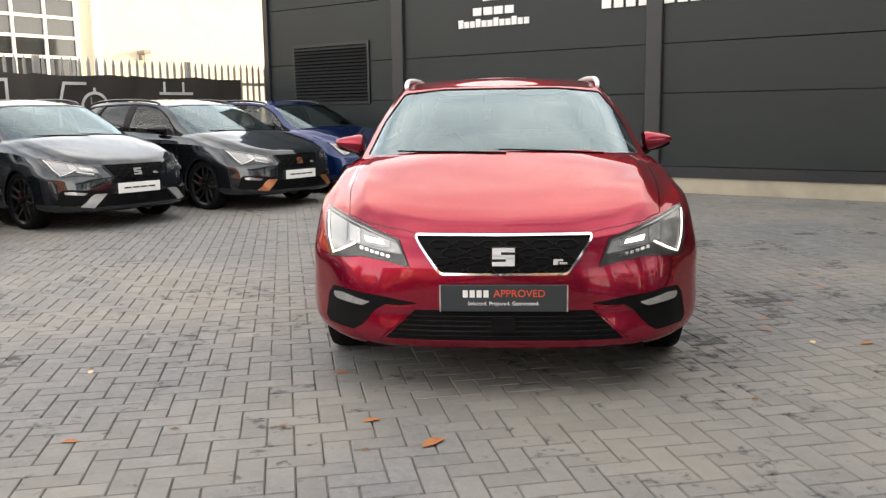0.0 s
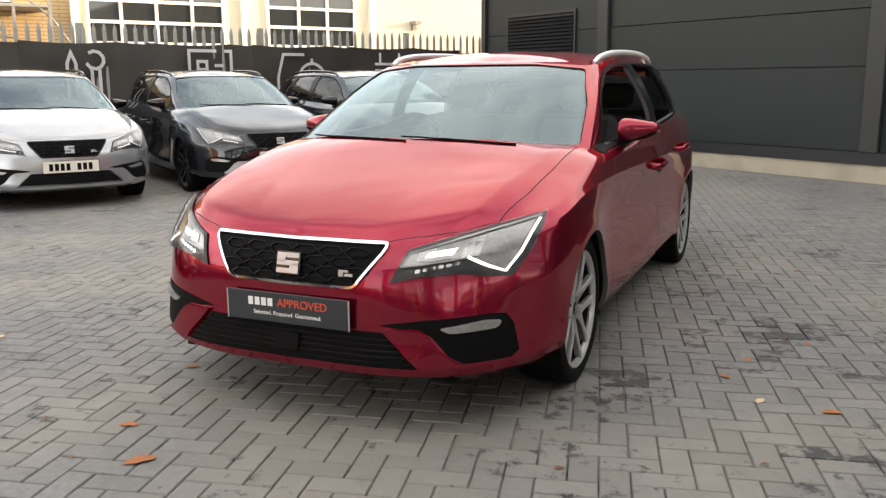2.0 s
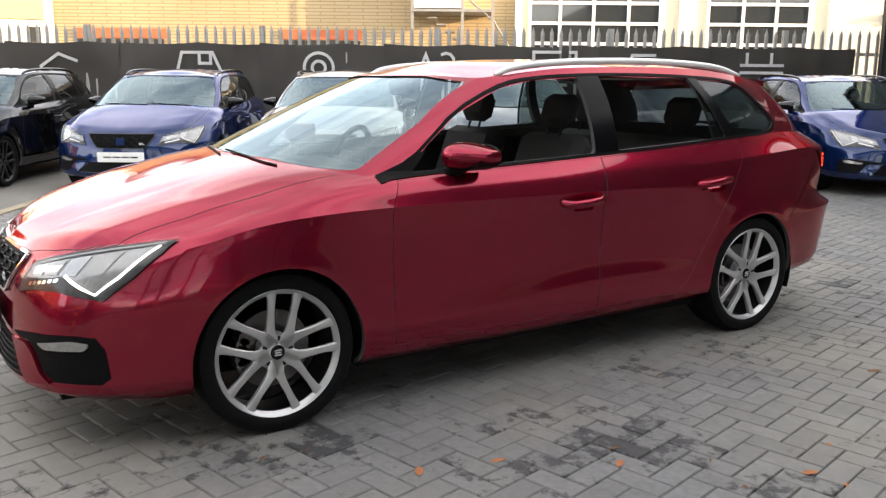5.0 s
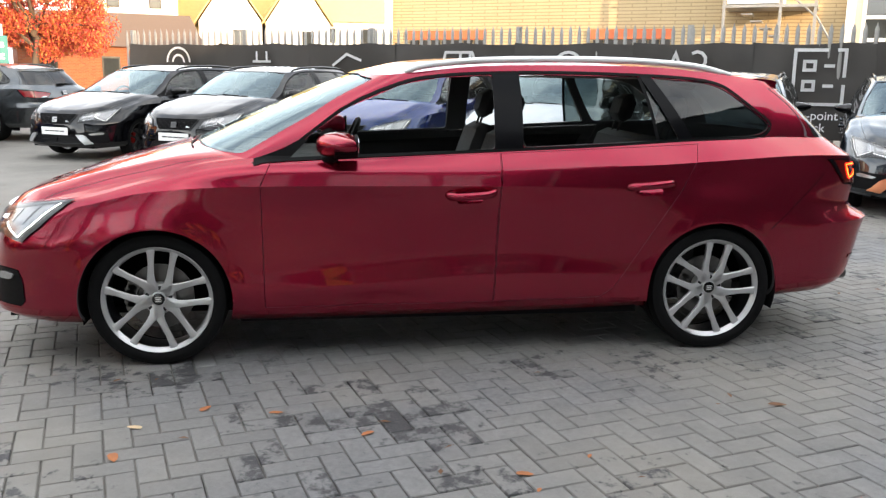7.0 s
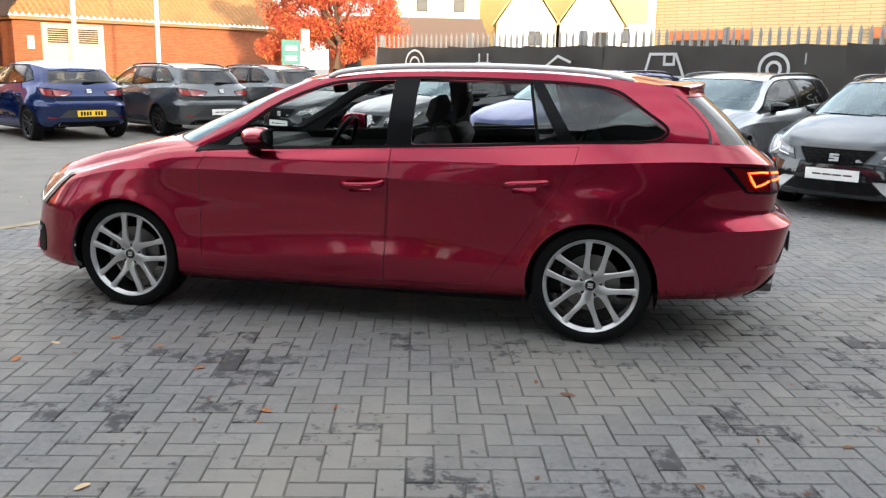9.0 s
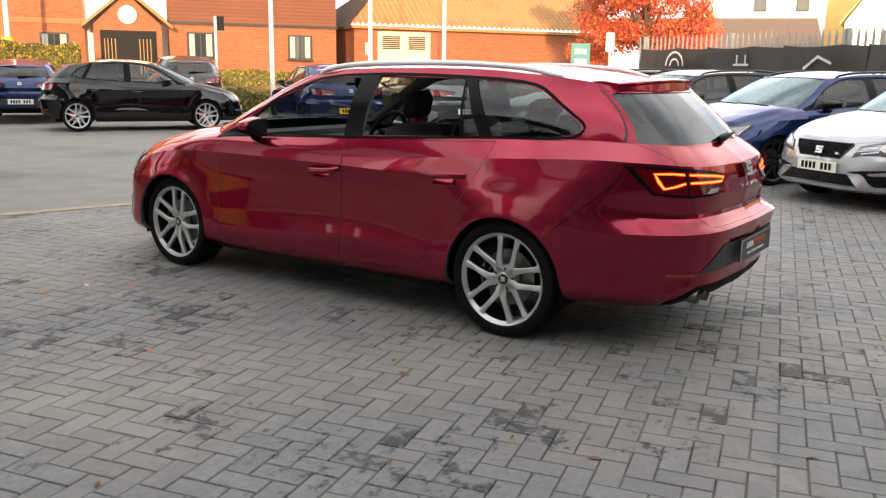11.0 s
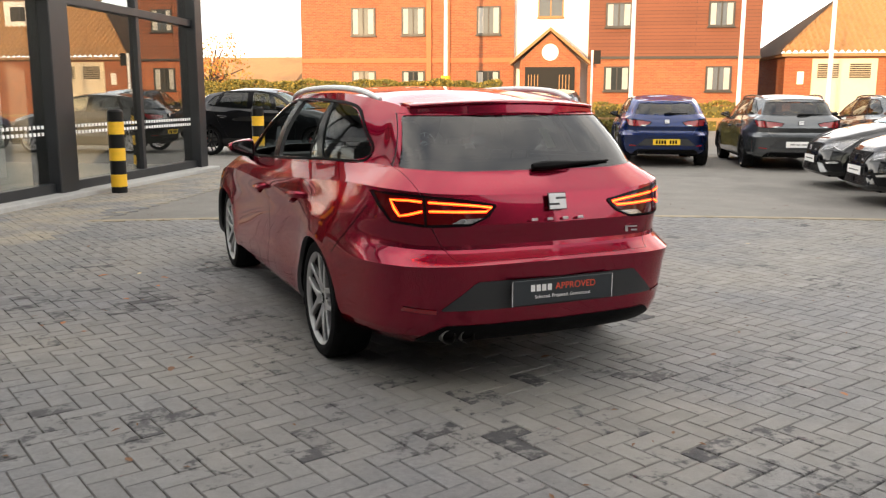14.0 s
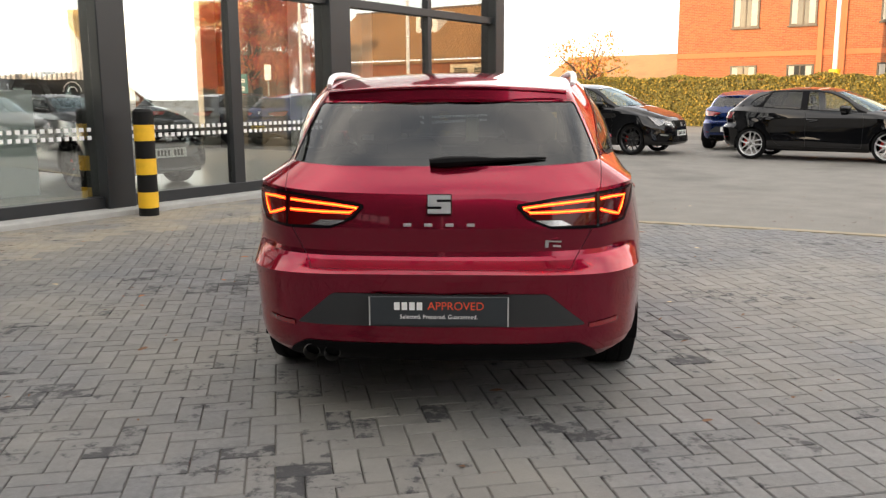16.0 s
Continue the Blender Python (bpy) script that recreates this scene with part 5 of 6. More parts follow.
def icon(parent, lines, v, z, s, w=.045):
    """White line drawing on a banner: polylines in units of s round (v, z)."""
    for pts in lines:
        b = bmesh.new()
        pts3 = [Vector((0, p[0] * s, p[1] * s)) for p in pts]
        shut = len(pts3) > 2 and (pts3[0] - pts3[-1]).length < .01
        if shut:
            pts3 = pts3[:-1]
        dirs = [(q - p).normalized() for p, q in zip(pts3, pts3[1:] + pts3[:1])]
        pairs = []
        for i, p in enumerate(pts3):
            d0, d1 = dirs[i - 1], dirs[i]
            if not shut and i == 0:
                d0 = d1
            if not shut and i == len(pts3) - 1:
                d1 = d0
            t = (d0 + d1).normalized()
            nn = Vector((0, -t.z, t.y)) * w / 2 / max(.4, t.dot(d1))
            pairs.append((b.verts.new(p + nn), b.verts.new(p - nn)))
        for i in range(len(pairs) - (0 if shut else 1)):
            (a, c), (e, f) = pairs[i], pairs[(i + 1) % len(pairs)]
            b.faces.new((a, c, f, e))
        bmesh.ops.solidify(b, geom=list(b.faces), thickness=.004)
        bmesh.ops.transform(b, matrix=pose(-11.005, v, z), verts=b.verts)
        part("icon_line", b, INK, parent)


def arc(cx, cy, r, a0, a1, n=14):
    return [(cx + r * math.cos(radians(a0 + (a1 - a0) * k / n)), cy + r * math.sin(radians(a0 + (a1 - a0) * k / n))) for k in range(n + 1)]


spans = [(-10.88, -8.50), (-8.45, -6.35), (-6.30, -4.45), (-4.40, -2.05), (-2.0, .05), (.1, 1.93), (1.98, 3.7), (3.75, 5.55), (5.6, 8.0)]
B = [banner(a - .035, c + .035) for a, c in spans]
icon(B[0], [arc(0, 0, .3, 0, 180), arc(0, 0, .15, 0, 180)], -9.50, 1.50, 1)
icon(B[1], [[(-.22, 0), (.22, 0)], [(-.12, 0), (-.12, .2)], [(.12, 0), (.12, .2)]], -7.38, 1.53, 1)
icon(B[2], [[(-.32, -.1), (0, .12), (.32, 0)]], -5.41, 1.56, 1, .05)
icon(B[3], [[(-.36, -.2), (-.26, .16), (.20, .16), (.36, -.2)], [(0, .16), (0, 0), (.17, 0), (.17, .16)], [(-.36, -.2), (.36, -.2)]], -3.04, 1.54, 1.12, .05)
icon(B[4], [arc(0, 0, .24, -30, 210) + [(0, -.42)] + [(.21, -.12)], arc(0, 0, .11, 0, 360)], -1.03, 1.48, 1.03, .05)
icon(B[5], [[(-.17, -.4), (-.17, .1), (-.11, .25), (-.05, .1), (-.05, -.4)], arc(.22, .15, .13, 130, -230, 10)[:9], [(.17, .02), (.17, -.45), (.28, -.45), (.28, .02)]], .89, 1.45, 1.04, .05)
icon(B[6], [[(.1, .38), (-.33, .38), (-.33, -.38), (.33, -.38), (.33, -.1)], [(.22, .38), (.33, .38), (.33, 0)], [(-.2, .1), (-.2, .22), (-.06, .22), (-.06, .1), (-.2, .1)], [(-.2, -.18), (-.2, -.06), (-.06, -.06), (-.06, -.18), (-.2, -.18)], [(.06, .16), (.2, .16)], [(.06, -.12), (.2, -.12)]], 2.95, 1.36, 1.08, .05)
icon(B[7], [[(-.42, -.1), (-.32, .26), (.05, .26)], [(-.42, -.1), (-.42, -.4)], arc(.18, -.1, .22, -40, 200), [(.18, .12), (.18, .2)]], 4.60, 1.45, 1.08, .05)
icon(B[8], [[(-.36, 0), (.36, 0)], [(-.25, 0), (-.25, .2)], [(.15, 0), (.15, .2)], [(-.36, -.12), (.36, -.12)]], 6.45, 1.58, 1.03, .05)
for b, v, z, rows in ((B[4], -1.2, .74, 2), (B[5], .9, .74, 1)):
    for r in range(rows):
        for k in range(3):
            bb = boxes((-11.025, -11.02, v - .42 + k * .3, v - .42 + k * .3 + .24, z - r * .2 - .05, z - r * .2 + .05))
            part("letter_bar", bb, INK, b)
letters(B[5], "Service", .19, pose(-11.015, 1.28, .55, 90, 0, 90), INK)
letters(B[6], "-point", .19, pose(-11.015, 3.05, .77, 90, 0, 90), INK)
letters(B[6], "ck", .19, pose(-11.015, 3.02, .585, 90, 0, 90), INK)

# ---- buildings and plants round the yard ----
def brick_mat(name, c1, c2, joint, w=.225, h=.075, gap=.008):
    m = bpy.data.materials.new(name)
    m.use_nodes = True
    n, l = m.node_tree.nodes, m.node_tree.links
    b = n["Principled BSDF"]
    b.inputs["Roughness"].default_value = .88
    co, sp, ad, cb, br, nz, mx = (n.new("ShaderNode" + k) for k in ("TexCoord", "SeparateXYZ", "Math", "CombineXYZ", "TexBrick", "TexNoise", "MixRGB"))
    l.new(co.outputs["Object"], sp.inputs[0])
    l.new(sp.outputs[0], ad.inputs[0])
    l.new(sp.outputs[1], ad.inputs[1])
    l.new(ad.outputs[0], cb.inputs[0])
    l.new(sp.outputs[2], cb.inputs[1])
    l.new(cb.outputs[0], br.inputs["Vector"])
    br.inputs["Scale"].default_value = 1.0
    br.inputs["Brick Width"].default_value, br.inputs["Row Height"].default_value, br.inputs["Mortar Size"].default_value = w, h, gap
    br.inputs["Color1"].default_value, br.inputs["Color2"].default_value, br.inputs["Mortar"].default_value = (*c1, 1), (*c2, 1), (*joint, 1)
    nz.inputs["Scale"].default_value, nz.inputs["Detail"].default_value = .5, 5
    l.new(co.outputs["Object"], nz.inputs["Vector"])
    mx.blend_type = "MULTIPLY"
    mx.inputs[2].default_value = (.72, .68, .66, 1)
    l.new(nz.outputs[0], mx.inputs[0])
    l.new(br.outputs["Color"], mx.inputs[1])
    l.new(mx.outputs[0], b.inputs["Base Color"])
    bp = n.new("ShaderNodeBump")
    bp.inputs["Strength"].default_value, bp.inputs["Distance"].default_value = .5, .008
    l.new(br.outputs["Fac"], bp.inputs["Height"])
    bp.invert = True
    l.new(bp.outputs[0], b.inputs["Normal"])
    return m


REDBRICK = brick_mat("red_brick_wall", (.40, .13, .052), (.30, .085, .038), (.29, .17, .10))
BUFFBRICK = brick_mat("buff_brick_wall", (.60, .47, .27), (.56, .44, .25), (.36, .27, .15), .9, .105, .014)
# brown boards made darker: the shade on this block is put into their colour
SHADEBOARDS = brick_mat("shaded_board_wall", (.21, .078, .042), (.18, .068, .038), (.08, .035, .022), 6, .16)


def window(parent, u0, u1, v, z0, z1, frame_mat, curtain=True, bars=(.5,), rows=()):
    """A window proud of a wall that faces +v."""
    w = part("window", boxes((u0, u1, v, v + .05, z0, z0 + .06), (u0, u1, v, v + .05, z1 - .06, z1), (u0, u0 + .06, v, v + .05, z0 + .06, z1 - .06), (u1 - .06, u1, v, v + .05, z0 + .06, z1 - .06), *[(u0 + (u1 - u0) * f - .03, u0 + (u1 - u0) * f + .03, v, v + .05, z0 + .06, z1 - .06) for f in bars], *[(u0 + .06, u1 - .06, v, v + .05, z - .03, z + .03) for z in rows]), frame_mat, parent)
    part("pane", boxes((u0 + .06, u1 - .06, v + .002, v + .02, z0 + .06, z1 - .06)), PANE, w)
    part("sill", boxes((u0 - .05, u1 + .05, v, v + .12, z0 - .06, z0)), frame_mat, w)
    if curtain:
        for a, b in ((.08, .30), (.72, .92)):
            part("curtain", boxes((u0 + (u1 - u0) * a, u0 + (u1 - u0) * b, v + .022, v + .026, z0 + .08, z1 - .07)), CURTAIN, w, "pale net curtain")
    return w


flats = thing("apartment_building", "sunlit red brick flats with white-rendered stair block", "building", SITE)
part("wall", boxes((.9, 11.4, -46, -35, 0, 9)), REDBRICK, flats, "red brick wall")
part("band", boxes((.9, 11.4, -35, -34.96, 3.0, 3.22)), BRICK, flats)
part("wall", boxes((-2.6, .9, -46, -35.3, 0, 9)), WHITEWALL, flats, "white rendered wall")
part("wall", boxes((-10.3, -2.6, -46, -34.6, 0, 3.2)), REDBRICK, flats)
part("wall", boxes((-10.3, -2.6, -46, -34.57, 3.2, 9)), SHADEBOARDS, flats, "brown boarded upper wall, darkened as in shade")
part("band", boxes((-10.35, -2.6, -46, -34.5, 3.12, 3.24)), FRAME, flats)
part("roof", boxes((-10.9, 12, -46.5, -34.2, 9, 9.3)), SLATE, flats)
for u in (4.1, 5.0):
    part("downpipe", boxes((u - .12, u + .12, -35, -34.9, 0, 9)), BRICK, flats)
for u0, u1 in ((7.65, 8.85), (5.2, 6.35), (1.55, 2.7)):
    window(flats, u0, u1, -35, 1.3, 2.62, FRAME)
    window(flats, u0, u1, -35, 4.3, 5.62, FRAME)
for u0, u1 in ((-4.55, -3.35), (-9.1, -7.95)):
    window(flats, u0, u1, -34.57, 1.65, 2.78, FRAME)
    window(flats, u0, u1, -34.56, 4.55, 5.65, FRAME)
window(flats, -1.4, -.2, -35.3, 5.1, 6.2, TIMBER, False)
porch = thing("porch", "gabled brick porch with dark slatted doors and white lamp", "porch", SITE)
part("wall", prism([(.55, 0), (.55, 3.0), (-.85, 4.32), (-2.25, 3.0), (-2.25, 0)], "y", -35.3, -34.1), REDBRICK, porch)
for s in (1, -1):
    part("roof_slope", prism([(-.85, 4.55), (-.85 + s * 1.85, 2.98), (-.85 + s * 1.85, 2.84), (-.85, 4.38)], "y", -35.3, -33.85), TIMBER, porch)
part("door", boxes((-2.0, .3, -34.1, -34.04, 0, 2.75)), BLACKBAND, porch, "dark double door")
for u in (-1.75, -1.6, -1.45, -1.3, -.3, -.15, 0, .13):
    part("slat", boxes((u - .02, u + .02, -34.04, -34.01, .9, 2.4)), TIMBER, porch)
bm = bmesh.new()
cyl(bm, .38, .38, .08, pose(-.85, -34.05, 3.42, 90), 32)
part("round_lamp", bm, WHITEWALL, porch, "white round disc")

garage = thing("garage_building", "long sunlit brick outbuilding with a tiled roof", "building", SITE)
part("wall", boxes((-27.5, -12.0, -48, -37.2, 0, 3.45)), REDBRICK, garage)
part("fascia", boxes((-27.7, -11.8, -48.2, -36.92, 3.30, 3.46)), TIMBER, garage)


def tiled_slope(u0, u1, v0, z0, v1, z1, hip, parent):
    """A slope of ribbed tiles in stepped courses, cut back at its left end by the hip."""
    b = bmesh.new()
    rows, cols = 16, int((u1 - u0) / .05)
    grid = []
    for i in range(rows + 1):
        for st in (0, 1):
            f = min(1, max(0, (i + st * .98) / (rows + 1)))
            line = []
            end = u1 - hip * f
            for j in range(cols + 1):
                u = min(u0 + (u1 - u0) * j / cols, end)
                line.append(b.verts.new((u, v0 + (v1 - v0) * f, z0 + (z1 - z0) * f + (0, .07, .12, .12, .07, 0)[j % 6] + (.05 if st == 0 else 0))))
            grid.append(line)
    for a, c in zip(grid, grid[1:]):
        for j in range(cols):
            b.faces.new((a[j], a[j + 1], c[j + 1], c[j]))
    part("roof_slope", b, TILE, parent, "orange clay pantiles")


tiled_slope(-27.8, -11.7, -36.9, 3.42, -42.2, 7.0, 4.5, garage)
bm = bmesh.new()
q = [bm.verts.new(p) for p in ((-11.7, -36.9, 3.42), (-11.7, -47.5, 3.42), (-16.2, -42.2, 7.0))]
bm.faces.new(q)
bmesh.ops.solidify(bm, geom=list(bm.faces), thickness=.1)
part("hip_slope", bm, SLATE, garage)
part("ridge", boxes((-27.8, -16.1, -42.35, -42.05, 6.95, 7.15)), SLATE, garage)
part("dormer", boxes((-20.6, -18.9, -41.5, -39.6, 5.2, 6.7)), WHITEWALL, garage, "white dormer")
part("dormer_window", boxes((-20.2, -19.3, -39.6, -39.55, 5.6, 6.4)), FRAME, garage)
door = part("door", boxes((-16.2, -13.25, -37.2, -37.12, 0, 3.2)), mat("cream_door", (.62, .53, .38), .6, vary=.08, scale=6), garage, "pale double door with louvres")
for u in (-15.9, -14.45):
    for k in range(7):
        part("slat", boxes((u, u + .95, -37.12, -37.07, 2.3 + k * .1, 2.36 + k * .1)), FRAME, door)
part("notice", boxes((-12.9, -12.6, -37.2, -37.16, 2.0, 2.6)), WHITEWALL, garage)

works = thing("works_building", "cream and buff brick works with large white windows", "building", SITE)
part("wall", boxes((-40, -24.2, -11.5, 3.4, 0, 6.1)), BUFFBRICK, works, "buff brick wall")
part("wall", boxes((-40, -24.1, 3.4, 30, 0, 6.1)), CREAM, works, "cream wall")
part("roof", boxes((-40.2, -23.8, -11.7, 30.2, 6.1, 6.3)), GALV, works)
for v in (-11.3, 3.45, 8.6, 13.3):
    part("pilaster", boxes((-24.1, -23.95, v - .12, v + .12, 0, 6.1)), WFRAME, works)


def big_window(v0, v1, cols, z0, z1, pitch):
    zs = list(np.arange(z0, z1, pitch))
    bars = [(-24.1, -24.0, v - .05, v + .05, z0, z1) for v in cols] + [(-24.09, -24.004, v0, v1, z - .05, z + .05) for z in zs + [z1]]
    w = part("window", boxes((-24.1, -24.02, v0 - .06, v1 + .06, z0 - .1, z0 - .05)), WFRAME, works, "large white gridded window")
    for row in bars:
        part("glazing_bar", boxes(row), WFRAME, w)
    part("pane", boxes((-24.098, -24.06, v0, v1, z0, z1)), PANE, w)
    for k in range(5):
        part("pane_stain", boxes((-24.058, -24.055, v0 + .15 + k * (v1 - v0) / 5, v0 + (k + .8) * (v1 - v0) / 5, z0 + .65 + .12 * (k % 2), z0 + 1.05)), CURTAIN, w)


big_window(3.8, 7.9, (3.8, 4.75, 5.8, 6.9, 7.9), 1.2, 5.4, .62)
big_window(9.4, 12.6, (9.4, 10.5, 11.55, 12.6), 1.2, 5.4, .62)
for v0, v1 in ((-10.6, -7.67), (-4.07, -1.5)):
    part("roller_door", boxes((-24.2, -24.1, v0, v1, 2.50, 2.80)), ORANGE, works, "orange-red door head")
    for k in range(7):
        a = v0 + .1 + k * (v1 - v0 - .1) / 7
        part("door_pane", boxes((-24.2, -24.12, a, a + .3, 2.28, 2.47)), FRAME, works)
stair = thing("fire_escape", "grey steel fire escape stair beside a white cabin", "stair", SITE)
part("cabin", boxes((-24.2, -22.8, .2, 1.7, 3.4, 5.4)), WFRAME, stair, "white cabin")
part("platform", boxes((-24.2, -22.6, .1, 2.6, 3.28, 3.36)), GALV, stair)
for k in range(7):
    part("tread", boxes((-23.6, -22.8, .6 + k * .26, .9 + k * .26, 3.1 - k * .2, 3.14 - k * .2)), GALV, stair)
for v in (.15, 1.65, 2.55):
    part("post", boxes((-22.7, -22.62, v - .04, v + .04, 0, 4.4)), GALV, stair)
part("handrail", tube([(-22.66, .4, 4.2), (-22.66, 1.4, 4.0), (-22.66, 2.6, 3.0), (-22.66, 3.1, 2.2)], .03, 8), GALV, stair)
part("security_lamp", boxes((-24.1, -23.7, 14.9, 15.15, 3.3, 3.42), (-24.1, -23.95, 14.95, 15.1, 3.1, 3.34)), GALV, works)


def house(name, label, u, v, turn, w, d, eave, ridge, walls, roofs, gable_front=False):
    h = thing(name, label, "house", site(u, v, 0, turn), "houses beyond the fence")
    part("wall", boxes((-w / 2, w / 2, -d, 0, 0, eave)), walls, h)
    if gable_front:
        part("gable", prism([(-w / 2, eave), (w / 2, eave), (0, ridge)], "y", -d, 0), walls, h)
        for s in (1, -1):
            part("roof_slope", prism([(0, ridge + .1), (s * (w / 2 + .3), eave - .2), (s * (w / 2 + .3), eave - .02), (0, ridge + .3)], "y", -d - .2, .25), roofs, h)
    else:
        part("roof", prism([(.3, eave - .1), (-d / 2, ridge), (-d - .3, eave - .1)], "x", -w / 2 - .2, w / 2 + .2), roofs, h)
    for k in range(max(1, int(w / 3))):
        x = -w / 2 + 1.2 + k * 3
        wdw = part("window", boxes((x, x + .9, 0, .05, eave - 1.7, eave - .6)), FRAME, h)
        part("pane", boxes((x + .08, x + .82, .05, .06, eave - 1.6, eave - .7)), PANE, wdw)
    return h


YTILE = mat("sunlit_tile", (.66, .46, .18), .85, vary=.15, scale=4)
house("house", "white rendered house with tiled roof", -47, -46, -42, 8.5, 8, 7.6, 10, WHITEWALL, YTILE)
house("house", "white gabled house with tan tiled roof", -50.5, -38.5, -50, 4.6, 8, 5.0, 8.4, WHITEWALL, YTILE, True)
house("house", "white gabled house with tan tiled roof", -53.5, -34.5, -50, 4.8, 8, 5.0, 8.6, WHITEWALL, YTILE, True)
house("house", "house with a broad tan tiled roof behind the gables", -56, -38, -50, 16, 8, 3.4, 9.2, WHITEWALL, YTILE)
house("house", "long white house under a tan tiled roof", -58, -29, -58, 12, 9, 5.3, 9, WHITEWALL, YTILE)
house("house", "brown brick bungalow with a dark tiled roof", -31, -31, -38, 9, 7, 2.6, 4.4, REDBRICK, SLATE)
house("house", "low brick house in evening sun", 20, -46, 0, 9, 8, 2.4, 4.0, REDBRICK, TILE)


def leaf_cloud(name, spots, n, size, materials, parent, label, squash=.8, seed=3):
    """Many small bent leaves round several centres, with gaps between."""
    rnd = random.Random(seed)
    verts, faces, idx = [], [], []
    for _ in range(n):
        c, r = rnd.choice(spots)
        d = Vector((rnd.gauss(0, 1), rnd.gauss(0, 1), rnd.gauss(0, 1))).normalized()
        p = Vector(c) + Vector((d.x, d.y, d.z * squash)) * r * rnd.uniform(.45, 1.05)
        s = size * rnd.uniform(.6, 1.4)
        e = Euler((rnd.uniform(0, 6), rnd.uniform(0, 6), rnd.uniform(0, 6))).to_matrix()
        k = len(verts)
        verts += [p + e @ Vector(q) * s for q in ((-.5, 0, 0), (0, -.35, .1), (.5, 0, 0), (0, .35, .1))]
        faces += [(k, k + 1, k + 2), (k, k + 2, k + 3)]
        m = rnd.randrange(len(materials))
        idx += [m, m]
    me = bpy.data.meshes.new(name)
    me.from_pydata([tuple(v) for v in verts], [], faces)
    for m in materials:
        me.materials.append(m)
    me.polygons.foreach_set("material_index", idx)
    ob = new(name, me)
    ob.parent = parent
    return tagged(ob, label, kind="stuff")


LEAFRED = [mat("red_leaf", (.50, .085, .04), .7, vary=.3, scale=2), mat("orange_leaf", (.56, .20, .05), .7, vary=.3, scale=2), mat("crimson_leaf", (.42, .05, .04), .7, vary=.3, scale=2)]
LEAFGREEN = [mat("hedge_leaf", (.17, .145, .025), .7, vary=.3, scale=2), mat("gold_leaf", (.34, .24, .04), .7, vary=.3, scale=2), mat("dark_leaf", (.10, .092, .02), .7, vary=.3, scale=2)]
BARK = mat("bark", (.10, .07, .05), .9, vary=.3, scale=8, bump=.4, bump_scale=20)


def tree(name, label, u, v, h, spread, leaves, n, size, seed, low=.5):
    t = thing(name, label, "tree", site(u, v))
    rnd = random.Random(seed)
    part("trunk", tube([(0, 0, -.1), (.05, .02, h * .2), (-.04, .05, h * .4), (.02, 0, h * .7)], [.24, .19, .14, .05], 10), BARK, t, "", True)
    spots = []
    for k in range(11):
        a, z0 = k * 2.4, h * rnd.uniform(.25, .5)
        e = Vector((math.cos(a) * spread * rnd.uniform(.4, .85), math.sin(a) * spread * rnd.uniform(.4, .85), h * rnd.uniform(low, .92)))
        mid = Vector((e.x * .45, e.y * .45, z0 + (e.z - z0) * .6))
        part("limb", tube([(0, 0, z0), mid, e], [.09, .06, .02], 6), BARK, t)
        spots += [(e, spread * .34), (mid, spread * .22)]
        for _ in range(2):
            spots.append((e + Vector((rnd.uniform(-1, 1), rnd.uniform(-1, 1), rnd.uniform(-.6, .6))) * spread * .35, spread * .2))
    if leaves:
        leaf_cloud("crown", spots, n, size, leaves, t, "leaves", .75, seed)
    return t


tree("tree", "red-leaved maple in evening sun", -23.5, -28.0, 6.6, 4.0, LEAFRED, 70000, .10, 5, .34)
tree("tree", "nearly bare tree with a few golden leaves", 17.5, -38, 4.6, 2.4, [LEAFGREEN[1], LEAFRED[1]], 1500, .14, 8)


def hedge(name, label, u0, u1, v0, v1, h, n, seed):
    t = thing(name, label, "hedge", SITE)
    rnd = random.Random(seed)
    # solid box behind the leaves, its dark colour stands for the shade inside
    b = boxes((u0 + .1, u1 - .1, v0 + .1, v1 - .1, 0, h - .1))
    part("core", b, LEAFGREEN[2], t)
    verts, faces, idx = [], [], []
    for _ in range(n):
        side = rnd.random()
        u, v, z = rnd.uniform(u0, u1), v1 + rnd.uniform(-.12, .06), rnd.uniform(.05, h)
        if side > .62:
            v, z = rnd.uniform(v0, v1), h + rnd.uniform(-.1, .07)
        elif side > .56:
            u, v = rnd.choice((u0, u1)) + rnd.uniform(-.06, .06), rnd.uniform(v0, v1)
        z += .06 * math.sin(u * 2.1) + .04 * math.sin(u * 5.3)
        e = Euler((rnd.uniform(0, 6), rnd.uniform(0, 6), rnd.uniform(0, 6))).to_matrix()
        s = rnd.uniform(.06, .13)
        k = len(verts)
        verts += [tuple(Vector((u, v, z)) + e @ Vector(q) * s) for q in ((-.5, 0, 0), (0, -.4, .1), (.5, 0, 0), (0, .4, .1))]
        faces += [(k, k + 1, k + 2), (k, k + 2, k + 3)]
        m = rnd.choice((0, 0, 1, 2))
        idx += [m, m]
    me = bpy.data.meshes.new("leaves")
    me.from_pydata(verts, [], faces)
    for m in LEAFGREEN:
        me.materials.append(m)
    me.polygons.foreach_set("material_index", idx)
    ob = new("leaves", me)
    ob.parent = t
    tagged(ob, "small hedge leaves", kind="stuff")


